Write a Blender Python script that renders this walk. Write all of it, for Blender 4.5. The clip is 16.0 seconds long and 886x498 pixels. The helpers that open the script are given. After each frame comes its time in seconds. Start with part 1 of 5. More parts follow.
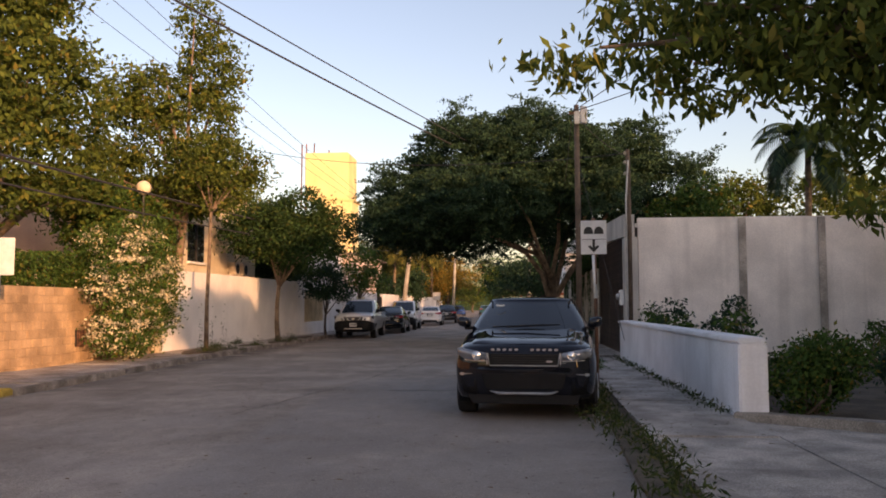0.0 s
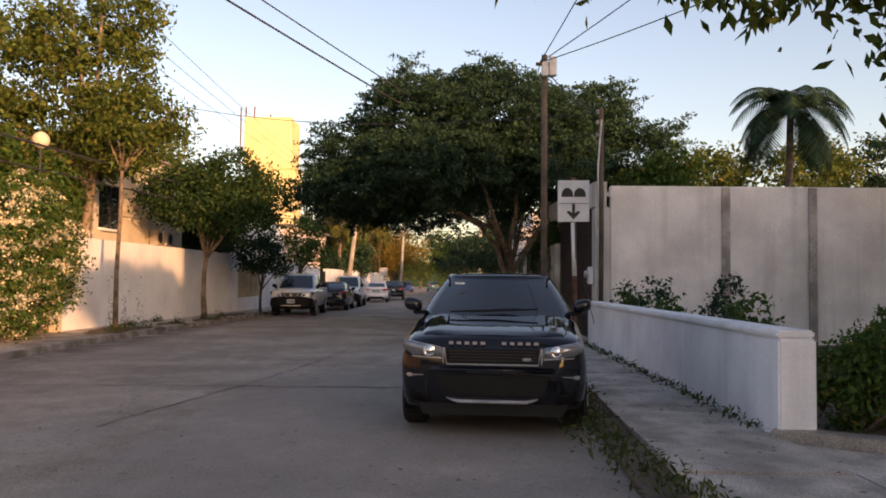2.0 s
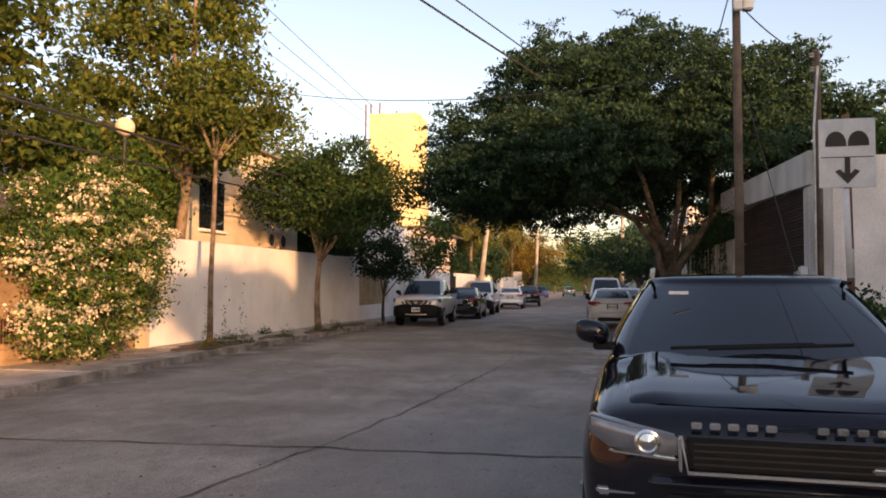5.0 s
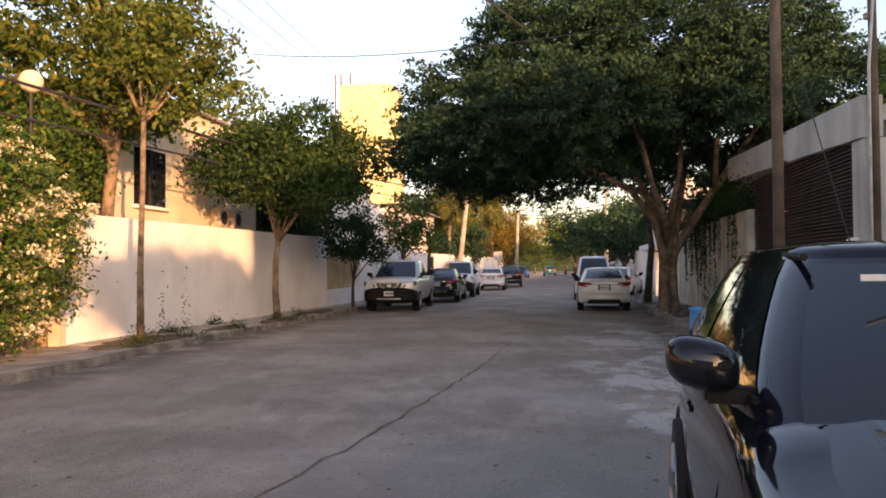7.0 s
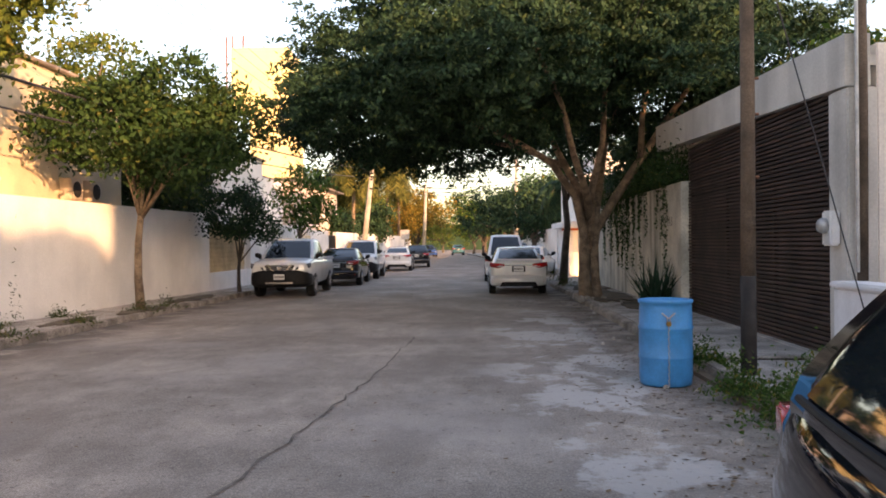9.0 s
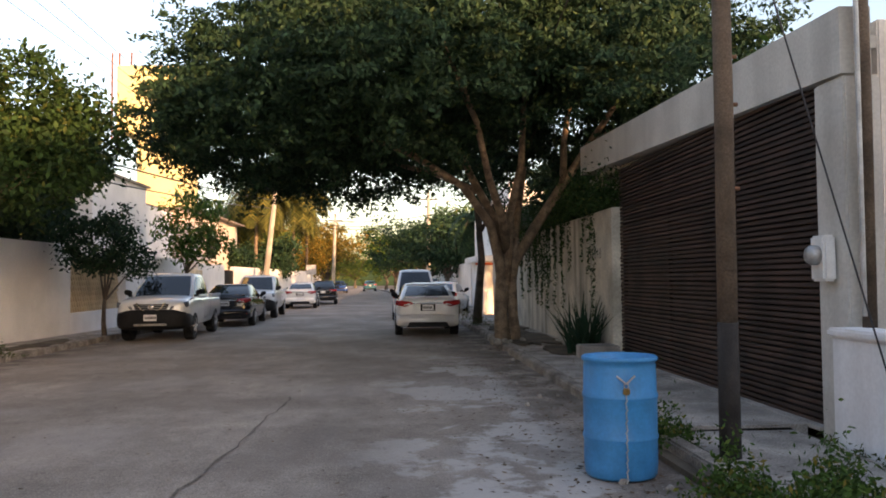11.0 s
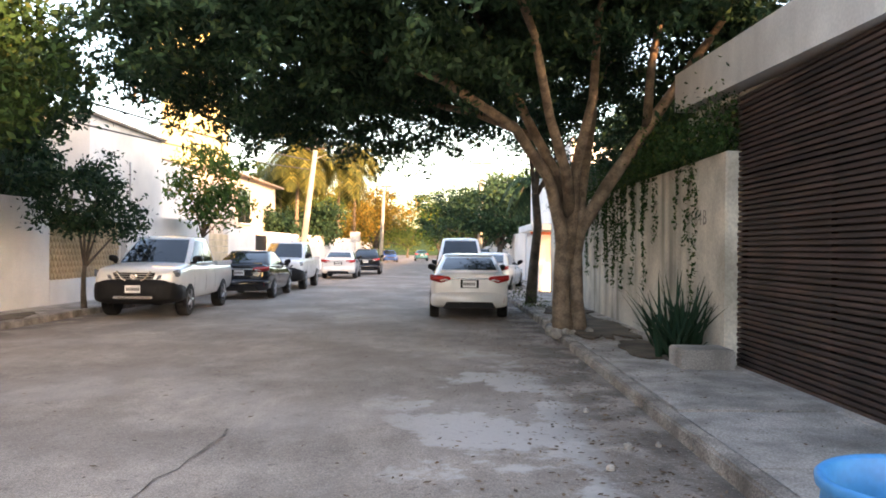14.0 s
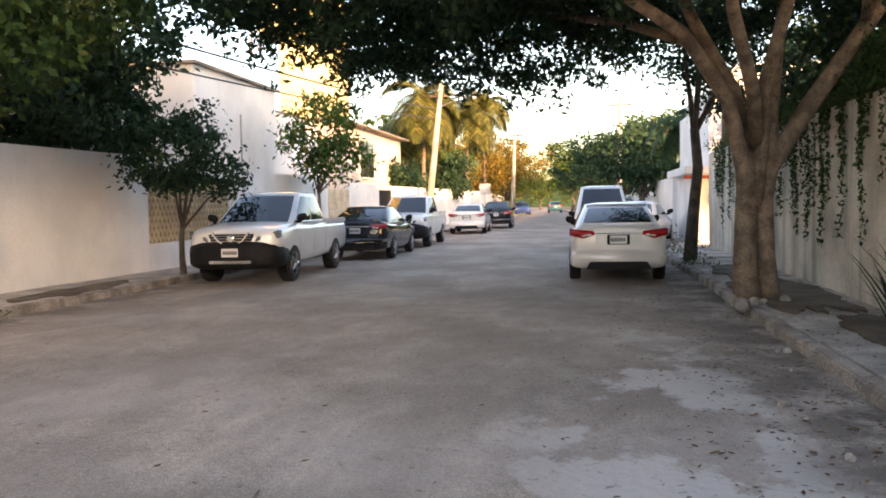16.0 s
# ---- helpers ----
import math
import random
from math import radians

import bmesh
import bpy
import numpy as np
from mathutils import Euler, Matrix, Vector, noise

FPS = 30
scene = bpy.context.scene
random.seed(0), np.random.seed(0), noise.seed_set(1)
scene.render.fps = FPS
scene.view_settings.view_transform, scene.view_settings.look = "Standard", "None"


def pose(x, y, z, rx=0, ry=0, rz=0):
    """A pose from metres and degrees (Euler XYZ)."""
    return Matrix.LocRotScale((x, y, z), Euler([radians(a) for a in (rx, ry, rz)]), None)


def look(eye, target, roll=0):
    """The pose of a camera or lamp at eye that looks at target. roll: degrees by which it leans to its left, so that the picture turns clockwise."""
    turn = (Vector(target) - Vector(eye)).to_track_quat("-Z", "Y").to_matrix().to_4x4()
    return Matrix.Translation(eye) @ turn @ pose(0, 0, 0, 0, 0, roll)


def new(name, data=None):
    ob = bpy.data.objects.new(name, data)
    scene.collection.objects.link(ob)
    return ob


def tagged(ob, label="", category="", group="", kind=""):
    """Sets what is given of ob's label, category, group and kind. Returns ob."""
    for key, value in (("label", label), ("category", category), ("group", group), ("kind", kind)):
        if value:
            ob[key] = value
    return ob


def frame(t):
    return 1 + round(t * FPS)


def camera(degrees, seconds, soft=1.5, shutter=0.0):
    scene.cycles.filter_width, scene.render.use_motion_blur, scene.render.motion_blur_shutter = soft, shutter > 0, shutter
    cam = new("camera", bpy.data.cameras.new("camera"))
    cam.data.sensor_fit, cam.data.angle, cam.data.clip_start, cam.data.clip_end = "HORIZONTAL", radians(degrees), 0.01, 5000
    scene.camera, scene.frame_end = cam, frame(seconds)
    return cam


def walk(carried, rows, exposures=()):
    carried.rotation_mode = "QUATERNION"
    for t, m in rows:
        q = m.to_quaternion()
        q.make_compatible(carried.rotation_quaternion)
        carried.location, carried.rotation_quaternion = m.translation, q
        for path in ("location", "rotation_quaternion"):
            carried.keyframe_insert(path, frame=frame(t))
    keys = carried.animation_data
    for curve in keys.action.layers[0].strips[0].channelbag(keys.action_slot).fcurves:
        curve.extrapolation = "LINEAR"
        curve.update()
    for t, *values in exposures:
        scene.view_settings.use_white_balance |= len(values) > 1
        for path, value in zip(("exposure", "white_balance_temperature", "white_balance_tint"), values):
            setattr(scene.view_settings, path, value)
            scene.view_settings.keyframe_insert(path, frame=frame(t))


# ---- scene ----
cam = camera(57.84, 16.0, soft=1.8)
# seconds, x, y, z, yaw, pitch, roll
PATH = [
    (0.0, 0.000, 0.000, 1.517, 4.87, 4.01, -0.17),
    (0.5, -0.045, 0.695, 1.506, 7.87, 3.17, -0.43),
    (1.0, -0.100, 1.415, 1.516, 5.35, 2.17, -0.73),
    (1.5, -0.124, 2.060, 1.519, 4.14, 1.80, 0.12),
    (2.0, -0.183, 2.774, 1.530, 1.17, 2.32, 0.57),
    (2.5, -0.215, 3.486, 1.545, 1.28, 3.16, 0.84),
    (3.0, -0.316, 4.232, 1.549, 4.43, 2.98, 0.74),
    (3.5, -0.388, 4.927, 1.555, 9.63, 2.92, 0.34),
    (4.0, -0.511, 5.599, 1.547, 11.40, 2.60, 0.71),
    (6.5, -0.972, 8.973, 1.558, 9.08, 2.58, -0.59),
    (7.0, -1.087, 9.673, 1.555, 9.09, 1.23, -0.49),
    (7.5, -1.145, 10.343, 1.572, 5.53, 0.74, -0.40),
    (8.0, -1.190, 11.007, 1.587, 5.45, 1.37, 0.55),
    (8.5, -1.187, 11.709, 1.580, 3.88, -0.01, 0.83),
    (9.0, -1.211, 12.431, 1.571, 2.57, -0.34, -0.64),
    (9.5, -1.207, 13.062, 1.573, 0.01, 3.19, -0.89),
    (10.0, -1.147, 13.763, 1.567, -4.12, 2.81, -0.91),
    (12.5, -0.668, 17.005, 1.555, -2.54, 1.51, -0.14),
    (13.0, -0.599, 17.735, 1.565, -2.43, 1.29, -0.58),
    (13.5, -0.516, 18.490, 1.566, 1.25, 1.38, -0.44),
    (14.0, -0.475, 19.198, 1.547, 0.44, 0.04, 0.55),
    (14.5, -0.424, 19.865, 1.537, 1.41, -0.49, -0.12),
    (15.0, -0.466, 20.562, 1.532, 4.28, -0.55, -0.49),
    (15.5, -0.531, 21.307, 1.520, 5.59, -2.11, -1.39),
    (16.0, -0.643, 22.053, 1.512, 9.94, -3.29, -1.02),
]
EXPOSURES = [(0.0, 1.0, 7700, 30), (4.0, 1.25, 7800, 28), (7.0, 1.62, 7700, 28), (7.5, 1.85, 7700, 28), (8.0, 1.68, 7700, 28), (8.5, 1.4, 7700, 27), (9.0, 2.05, 7700, 26), (9.6, 1.62, 7700, 24), (10.2, 1.62, 7700, 24), (12.5, 2.62, 7500, 20), (14.5, 2.95, 7500, 22), (15.5, 2.92, 7500, 22), (16.0, 2.62, 7500, 22)]
walk(cam, [(t, pose(x, y, z, 90 + pitch, 0, yaw) @ pose(0, 0, 0, 0, 0, roll)) for t, x, y, z, yaw, pitch, roll in PATH], EXPOSURES)

# ---------- world and sun ----------
SHADE_H = 5.7
SUN_EL, SUN_AZ = 10.0, 143.0  # degrees above the horizon; clockwise from +y
world = bpy.data.worlds.new("sky")
scene.world = world
world.use_nodes = True
wn = world.node_tree.nodes
sky = wn.new("ShaderNodeTexSky")
sky.sky_type = "NISHITA"
sky.sun_disc = False
sky.sun_elevation, sky.sun_rotation = radians(SUN_EL), radians(SUN_AZ)
sky.air_density, sky.dust_density, sky.ozone_density = 1.0, 1.6, 1.2
wn["Background"].inputs["Strength"].default_value = 0.15
world.node_tree.links.new(sky.outputs[0], wn["Background"].inputs["Color"])
sun = new("sun", bpy.data.lights.new("sun", "SUN"))
sun.data.energy, sun.data.angle, sun.data.color = 2.6, radians(0.6), (1.0, 0.6, 0.3)
to_sun = Vector((math.sin(radians(SUN_AZ)), math.cos(radians(SUN_AZ)), math.tan(radians(SUN_EL))))
sun.matrix_world = look(to_sun * 60, (0, 0, 0))


# ---------- materials ----------
def material(name, base, rough=0.8, vary=0.25, scale=3.0, bump=0.2, fine=60.0, metal=0.0, streak=0.0, stain=(0.06, 0.055, 0.05), per=0.0, coat=0.0, island=False, patch=0.0, patch_col=(0.4, 0.38, 0.35), rub=0.0):
    m = bpy.data.materials.new(name)
    m.use_nodes = True
    n, l = m.node_tree.nodes, m.node_tree.links
    b = n["Principled BSDF"]
    b.inputs["Roughness"].default_value, b.inputs["Metallic"].default_value = rough, metal
    b.inputs["Coat Weight"].default_value = coat
    b.inputs["Coat Roughness"].default_value = 0.04
    co = n.new("ShaderNodeNewGeometry").outputs["Position"]

    def tex(sc, detail=5.0, stretch=None):
        t = n.new("ShaderNodeTexNoise")
        t.inputs["Scale"].default_value, t.inputs["Detail"].default_value = sc, detail
        if stretch:
            mp = n.new("ShaderNodeMapping")
            mp.inputs["Scale"].default_value = stretch
            l.new(co, mp.inputs[0])
            l.new(mp.outputs[0], t.inputs["Vector"])
        else:
            l.new(co, t.inputs["Vector"])
        return t.outputs["Fac"]

    def ramp(fac, lo, hi, a=0.0, c=1.0):
        r = n.new("ShaderNodeMapRange")
        for i, v in zip((1, 2, 3, 4), (lo, hi, a, c)):
            r.inputs[i].default_value = v
        l.new(fac, r.inputs[0])
        return r.outputs[0]

    def mix(fac, a, c, kind="MIX"):
        x = n.new("ShaderNodeMix")
        x.data_type, x.blend_type = "RGBA", kind
        for sock, val in ((x.inputs[0], fac), (x.inputs[6], a), (x.inputs[7], c)):
            if isinstance(val, (int, float)):
                sock.default_value = val
            elif isinstance(val, tuple):
                sock.default_value = (*val, 1)
            else:
                l.new(val, sock)
        return x.outputs[2]

    def grey(v):
        g = n.new("ShaderNodeCombineColor")
        for i in range(3):
            l.new(v, g.inputs[i])
        return g.outputs[0]

    col = mix(1.0, tuple(base), grey(ramp(tex(scale), 0.38, 0.62, 1 - vary, 1 + vary * 0.6)), "MULTIPLY")
    col = mix(1.0, col, grey(ramp(tex(fine, 3.0), 0.36, 0.64, 1 - vary * 0.5, 1 + vary * 0.35)), "MULTIPLY")
    if rub:
        col = mix(1.0, col, grey(ramp(tex(1.0, 9.0, (4.2, 2.4, 4.2)), 0.34, 0.66, 1 - rub * 0.6, 1 + rub * 0.5)), "MULTIPLY")
        col = mix(1.0, col, grey(ramp(tex(70.0, 3.0), 0.38, 0.62, 1 - rub * 1.3, 1 + rub * 1.2)), "MULTIPLY")
    if patch:
        col = mix(ramp(tex(0.35, 8.0), 0.52, 0.66, 0.0, patch), col, patch_col)
    if streak:
        s = ramp(tex(1.0, 6.0, (2.6, 2.6, 0.16)), 0.5, 0.74, 0.0, streak)
        col = mix(s, col, stain)
        s2 = ramp(tex(0.7, 8.0), 0.52, 0.75, 0.0, streak * 0.7)
        col = mix(s2, col, stain)
    if per:
        src = n.new("ShaderNodeNewGeometry").outputs["Random Per Island"] if island else n.new("ShaderNodeObjectInfo").outputs["Random"]
        col = mix(1.0, col, grey(ramp(src, 0, 1, 1 - per, 1 + per * 0.6)), "MULTIPLY")
    l.new(col, b.inputs["Base Color"])
    if bump:
        bn = n.new("ShaderNodeBump")
        bn.inputs["Strength"].default_value, bn.inputs["Distance"].default_value = bump, 0.02
        l.new(tex(fine * 0.6, 6.0), bn.inputs["Height"])
        l.new(bn.outputs[0], b.inputs["Normal"])
    return m


def leaf_material(name, base, warm=(0.2, 0.15, 0.03), warm_part=0.15, through_light=0.3):
    m = bpy.data.materials.new(name)
    m.use_nodes = True
    n, l = m.node_tree.nodes, m.node_tree.links
    b = n["Principled BSDF"]
    b.inputs["Roughness"].default_value = 0.7
    b.inputs["Specular IOR Level"].default_value = 0.2
    r = n.new("ShaderNodeNewGeometry").outputs["Random Per Island"]
    cr = n.new("ShaderNodeValToRGB")
    e = cr.color_ramp.elements
    e[0].color, e[1].color = (*[c * 0.55 for c in base], 1), (*warm, 1)
    e[1].position = 1.0
    k = e.new(0.5)
    k.color = (*base, 1)
    k = e.new(1 - warm_part)
    k.color = (base[0] * 1.5, base[1] * 1.35, base[2] * 1.2, 1)
    l.new(r, cr.inputs[0])
    l.new(cr.outputs[0], b.inputs["Base Color"])
    tr = n.new("ShaderNodeBsdfTranslucent")
    l.new(cr.outputs[0], tr.inputs[0])
    mx = n.new("ShaderNodeMixShader")
    mx.inputs[0].default_value = through_light
    l.new(b.outputs[0], mx.inputs[1])
    l.new(tr.outputs[0], mx.inputs[2])
    l.new(mx.outputs[0], n["Material Output"].inputs[0])
    return m


ASPHALT = material("asphalt", (0.33, 0.278, 0.232), 0.92, 0.25, 0.5, 0.7, 22, streak=0.15, stain=(0.17, 0.14, 0.12), rub=0.24, patch=0.5, patch_col=(0.4, 0.355, 0.32))


def wear_asphalt(m):
    """Pale worn concrete scabs along the kerb side, dark leaf-stained grime by the kerb and greyer resurfaced strips."""
    n, l = m.node_tree.nodes, m.node_tree.links
    b = n["Principled BSDF"]
    old = b.inputs["Base Color"].links[0].from_socket
    pos = n.new("ShaderNodeNewGeometry").outputs["Position"]
    xyz = n.new("ShaderNodeSeparateXYZ")
    l.new(pos, xyz.inputs[0])

    def maths(op, a, c):
        q = n.new("ShaderNodeMath")
        q.operation = op
        for k, v in enumerate((a, c)):
            if isinstance(v, (int, float)):
                q.inputs[k].default_value = v
            else:
                l.new(v, q.inputs[k])
        return q.outputs[0]

    def ramp(v, lo, hi, a=0.0, c=1.0):
        r = n.new("ShaderNodeMapRange")
        r.interpolation_type = "SMOOTHSTEP"
        for k, w in zip((1, 2, 3, 4), (lo, hi, a, c)):
            r.inputs[k].default_value = w
        l.new(v, r.inputs[0])
        return r.outputs[0]

    def cloud(scale, detail, rough=0.6, stretch=(1, 1, 1)):
        mp = n.new("ShaderNodeMapping")
        mp.inputs["Scale"].default_value = stretch
        l.new(pos, mp.inputs[0])
        t = n.new("ShaderNodeTexNoise")
        t.inputs["Scale"].default_value, t.inputs["Detail"].default_value, t.inputs["Roughness"].default_value = scale, detail, rough
        l.new(mp.outputs[0], t.inputs["Vector"])
        return t.outputs["Fac"]

    def blend(fac, col, other):
        x = n.new("ShaderNodeMix")
        x.data_type = "RGBA"
        l.new(fac, x.inputs[0])
        l.new(col, x.inputs[6])
        x.inputs[7].default_value = (*other, 1)
        return x.outputs[2]

    X, Y = xyz.outputs[0], xyz.outputs[1]
    band = maths("MULTIPLY", maths("MULTIPLY", ramp(X, -1.7, -0.3), ramp(X, 1.0, 0.5)), maths("MULTIPLY", ramp(Y, 15.5, 18.5), ramp(Y, 36, 27)))
    col = blend(ramp(maths("SUBTRACT", cloud(0.8, 9, 0.62, (1, 0.55, 1)), ramp(Y, 40, 16, 0.0, 0.05)), 0.44, 0.58, 0.0, 0.5), old, (0.2, 0.165, 0.138))
    grey = maths("MULTIPLY", ramp(X, -3.3, -2.9), ramp(Y, 17.0, 16.4))
    col = blend(maths("MULTIPLY", grey, ramp(cloud(0.9, 6), 0.3, 0.55, 0.2, 0.6)), col, (0.235, 0.215, 0.2))
    scab = ramp(maths("ADD", cloud(0.75, 10, 0.66, (1, 0.8, 1)), maths("MULTIPLY", band, 0.1)), 0.575, 0.63)
    col = blend(maths("MULTIPLY", maths("MULTIPLY", scab, band), 0.85), col, (0.5, 0.47, 0.44))
    grime = maths("MULTIPLY", maths("ADD", ramp(X, 0.1, 1.3, 0.0, 0.9), ramp(X, -7.4, -8.4, 0.0, 0.8)), maths("MULTIPLY", ramp(cloud(1.3, 9, 0.65), 0.38, 0.56), ramp(Y, 12, 22, 0.35, 1.0)))
    col = blend(grime, col, (0.095, 0.075, 0.06))
    col = blend(ramp(cloud(34, 3, 0.7), 0.58, 0.68, 0.0, 0.65), col, (0.46, 0.41, 0.37))
    col = blend(ramp(cloud(9, 5, 0.75), 0.58, 0.68, 0.0, 0.7), col, (0.1, 0.08, 0.065))
    l.new(col, b.inputs["Base Color"])


wear_asphalt(ASPHALT)
EARTH = material("earth", (0.11, 0.085, 0.06), 0.95, 0.4, 2, 0.6, 40)
CONCRETE = material("concrete", (0.42, 0.38, 0.34), 0.9, 0.3, 1.6, 0.35, 50, streak=0.55, stain=(0.15, 0.13, 0.11), per=0.12, rub=0.2)
KERB = material("dirty_kerb_concrete", (0.33, 0.29, 0.25), 0.92, 0.4, 2.2, 0.5, 45, streak=0.7, stain=(0.1, 0.08, 0.065), per=0.2, rub=0.3)
CRACK = material("tar_joint", (0.15, 0.125, 0.105), 0.95, 0.4, 6, 0.4, 60)
WHITE = material("white_paint_wall", (0.8, 0.77, 0.74), 0.85, 0.1, 0.8, 0.15, 30, streak=0.06, stain=(0.4, 0.37, 0.33))
CREAM = material("cream_plaster", (0.66, 0.57, 0.42), 0.85, 0.12, 0.9, 0.15, 30, streak=0.1, stain=(0.35, 0.3, 0.24))
GARDEN = material("stained_plaster", (0.88, 0.81, 0.74), 0.9, 0.14, 0.9, 0.2, 30, streak=0.32, stain=(0.26, 0.22, 0.18))
VINEWALL = material("mossy_plaster", (0.58, 0.53, 0.44), 0.9, 0.26, 1.2, 0.25, 30, streak=0.68, stain=(0.09, 0.09, 0.06))
BEAM = material("grey_white_plaster", (0.6, 0.58, 0.54), 0.85, 0.15, 1.0, 0.15, 30, streak=0.3, stain=(0.22, 0.21, 0.19))
PIER = material("dark_stained_pier", (0.5, 0.44, 0.38), 0.9, 0.35, 2, 0.2, 30, streak=0.75, stain=(0.16, 0.14, 0.12))
LOWWALL = material("low_wall_paint", (0.87, 0.87, 0.89), 0.85, 0.08, 1.2, 0.25, 30, streak=0.2, stain=(0.2, 0.19, 0.17))
BLOCK = material("tan_block", (0.5, 0.34, 0.2), 0.9, 0.3, 1.5, 0.4, 40, streak=0.35, stain=(0.14, 0.1, 0.07), per=0.15)
MORTAR = material("mortar", (0.42, 0.3, 0.2), 0.95, 0.3, 2, 0.4, 40)
LATTICE = material("lattice_block", (0.62, 0.5, 0.34), 0.9, 0.2, 2, 0.2, 40)
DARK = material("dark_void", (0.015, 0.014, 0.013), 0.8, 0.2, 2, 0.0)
YELLOW = material("pale_yellow_render", (0.78, 0.66, 0.34), 0.85, 0.12, 0.7, 0.1, 30, streak=0.12, stain=(0.45, 0.36, 0.2))
REDWALL = material("red_orange_paint", (0.6, 0.12, 0.04), 0.85, 0.2, 1, 0.1, 30)
ROOF = material("roof_edge", (0.3, 0.25, 0.21), 0.85, 0.3, 2, 0.2, 40)
SLAT = material("dark_wood_slat", (0.052, 0.031, 0.025), 0.7, 0.4, 2.0, 0.3, 70, per=0.4)
POLEWOOD = material("weathered_pole", (0.12, 0.085, 0.06), 0.9, 0.4, 3, 0.5, 60, streak=0.4, stain=(0.05, 0.04, 0.03))
TAR = material("tarred_wood", (0.03, 0.025, 0.022), 0.8, 0.4, 5, 0.4, 60)
CONCPOLE = material("concrete_pole", (0.36, 0.33, 0.28), 0.9, 0.2, 2, 0.2, 40)
BARK = material("bark", (0.2, 0.145, 0.1), 0.95, 0.45, 5, 0.9, 30, streak=0.35, stain=(0.06, 0.045, 0.035))
DARKBARK = material("dark_bark", (0.09, 0.07, 0.055), 0.95, 0.4, 5, 0.8, 30)
STEEL = material("grey_steel", (0.45, 0.45, 0.45), 0.5, 0.2, 6, 0.05, 60, metal=0.6)
RUST = material("rusted_post", (0.2, 0.09, 0.05), 0.8, 0.5, 8, 0.3, 80)
SIGNWHITE = material("sign_white", (0.75, 0.75, 0.74), 0.5, 0.1, 6, 0.0)
BLACK = material("black_paint", (0.02, 0.02, 0.02), 0.5, 0.2, 6, 0.0)
CABLE = material("cable", (0.03, 0.03, 0.035), 0.7, 0.1, 3, 0.0)
DRUMBLUE = material("blue_plastic", (0.025, 0.25, 0.55), 0.42, 0.12, 5, 0.05, 40, streak=0.1, stain=(0.06, 0.15, 0.3))
BRASS = material("brass", (0.3, 0.2, 0.08), 0.4, 0.2, 9, 0.0, metal=0.8)
PINK = material("pink_bag", (0.75, 0.1, 0.16), 0.5, 0.2, 9, 0.1)
MEAL = material("kerb_yellow", (0.6, 0.42, 0.08), 0.9, 0.4, 5, 0.3)
ACMAT = material("ac_case", (0.6, 0.52, 0.42), 0.6, 0.15, 5, 0.0)
STONE = material("loose_stone", (0.34, 0.31, 0.27), 0.95, 0.3, 9, 0.5, 60, per=0.3)
GREEN = leaf_material("leaf_green", (0.055, 0.115, 0.025))
GREENDARK = leaf_material("leaf_deep_green", (0.022, 0.055, 0.029), (0.06, 0.09, 0.03), 0.08, 0.17)
MIDGREEN = leaf_material("leaf_mid_green", (0.026, 0.062, 0.018), (0.09, 0.1, 0.025), 0.12, 0.22)
OLIVE = leaf_material("leaf_olive", (0.085, 0.125, 0.026), (0.2, 0.17, 0.04), 0.15, 0.35)
# low orange sunlight on the far trees is put into this leaf colour
SUN_ORANGE = leaf_material("leaf_sunlit_orange", (0.17, 0.14, 0.03), (0.4, 0.22, 0.04), 0.3, 0.4)
PALMLEAF = leaf_material("palm_leaf", (0.08, 0.09, 0.022), (0.18, 0.16, 0.04), 0.3, 0.3)
FLOWER = leaf_material("white_flower", (0.7, 0.66, 0.5), (0.85, 0.8, 0.6), 0.3, 0.3)
GRASS = leaf_material("weed_green", (0.05, 0.075, 0.02), (0.16, 0.13, 0.05), 0.2, 0.25)
LITTER = leaf_material("dry_leaf", (0.1, 0.06, 0.03), (0.2, 0.14, 0.08), 0.3, 0.0)


def paint(name, col, metal=0.0, rough=0.35):
    m = material(name, col, rough, 0.06, 2, 0.0, metal=metal, coat=1.0)
    m.node_tree.nodes["Principled BSDF"].inputs["Coat IOR"].default_value = 1.7 if name == "tinted_window" else 1.5
    if not metal:
        m.node_tree.nodes["Principled BSDF"].inputs["Specular IOR Level"].default_value = 0.0
    return m


CARBLACK = paint("black_car_paint", (0.006, 0.007, 0.012), 0.0, 0.25)
CARSILVER = paint("silver_car_paint", (0.74, 0.735, 0.72), 0.15)
CARWHITE = paint("white_car_paint", (0.72, 0.72, 0.71))
CARBLUE = paint("blue_car_paint", (0.02, 0.06, 0.22))
CARTEAL = paint("teal_car_paint", (0.03, 0.11, 0.14))
CARDARK = paint("dark_grey_car_paint", (0.009, 0.009, 0.011))
CARGLASS = paint("tinted_window", (0.012, 0.016, 0.02), 0.0, 0.05)
TYRE = material("tyre_rubber", (0.018, 0.017, 0.016), 0.85, 0.3, 9, 0.2)
TRIMBLACK = material("black_plastic", (0.009, 0.009, 0.01), 0.6, 0.2, 9, 0.05)
TRIMBLACK.node_tree.nodes["Principled BSDF"].inputs["Specular IOR Level"].default_value = 0.2
CHROME = material("chrome", (0.7, 0.7, 0.7), 0.15, 0.05, 5, 0.0, metal=1.0)
RIM = material("alloy_rim", (0.4, 0.4, 0.41), 0.3, 0.1, 5, 0.0, metal=0.8)
LAMPGLASS = material("headlamp_lens", (0.3, 0.31, 0.33), 0.08, 0.1, 9, 0.0, metal=0.5, coat=1.0)
REDLAMP = material("tail_lamp_red", (0.45, 0.012, 0.012), 0.15, 0.1, 9, 0.0, coat=1.0)


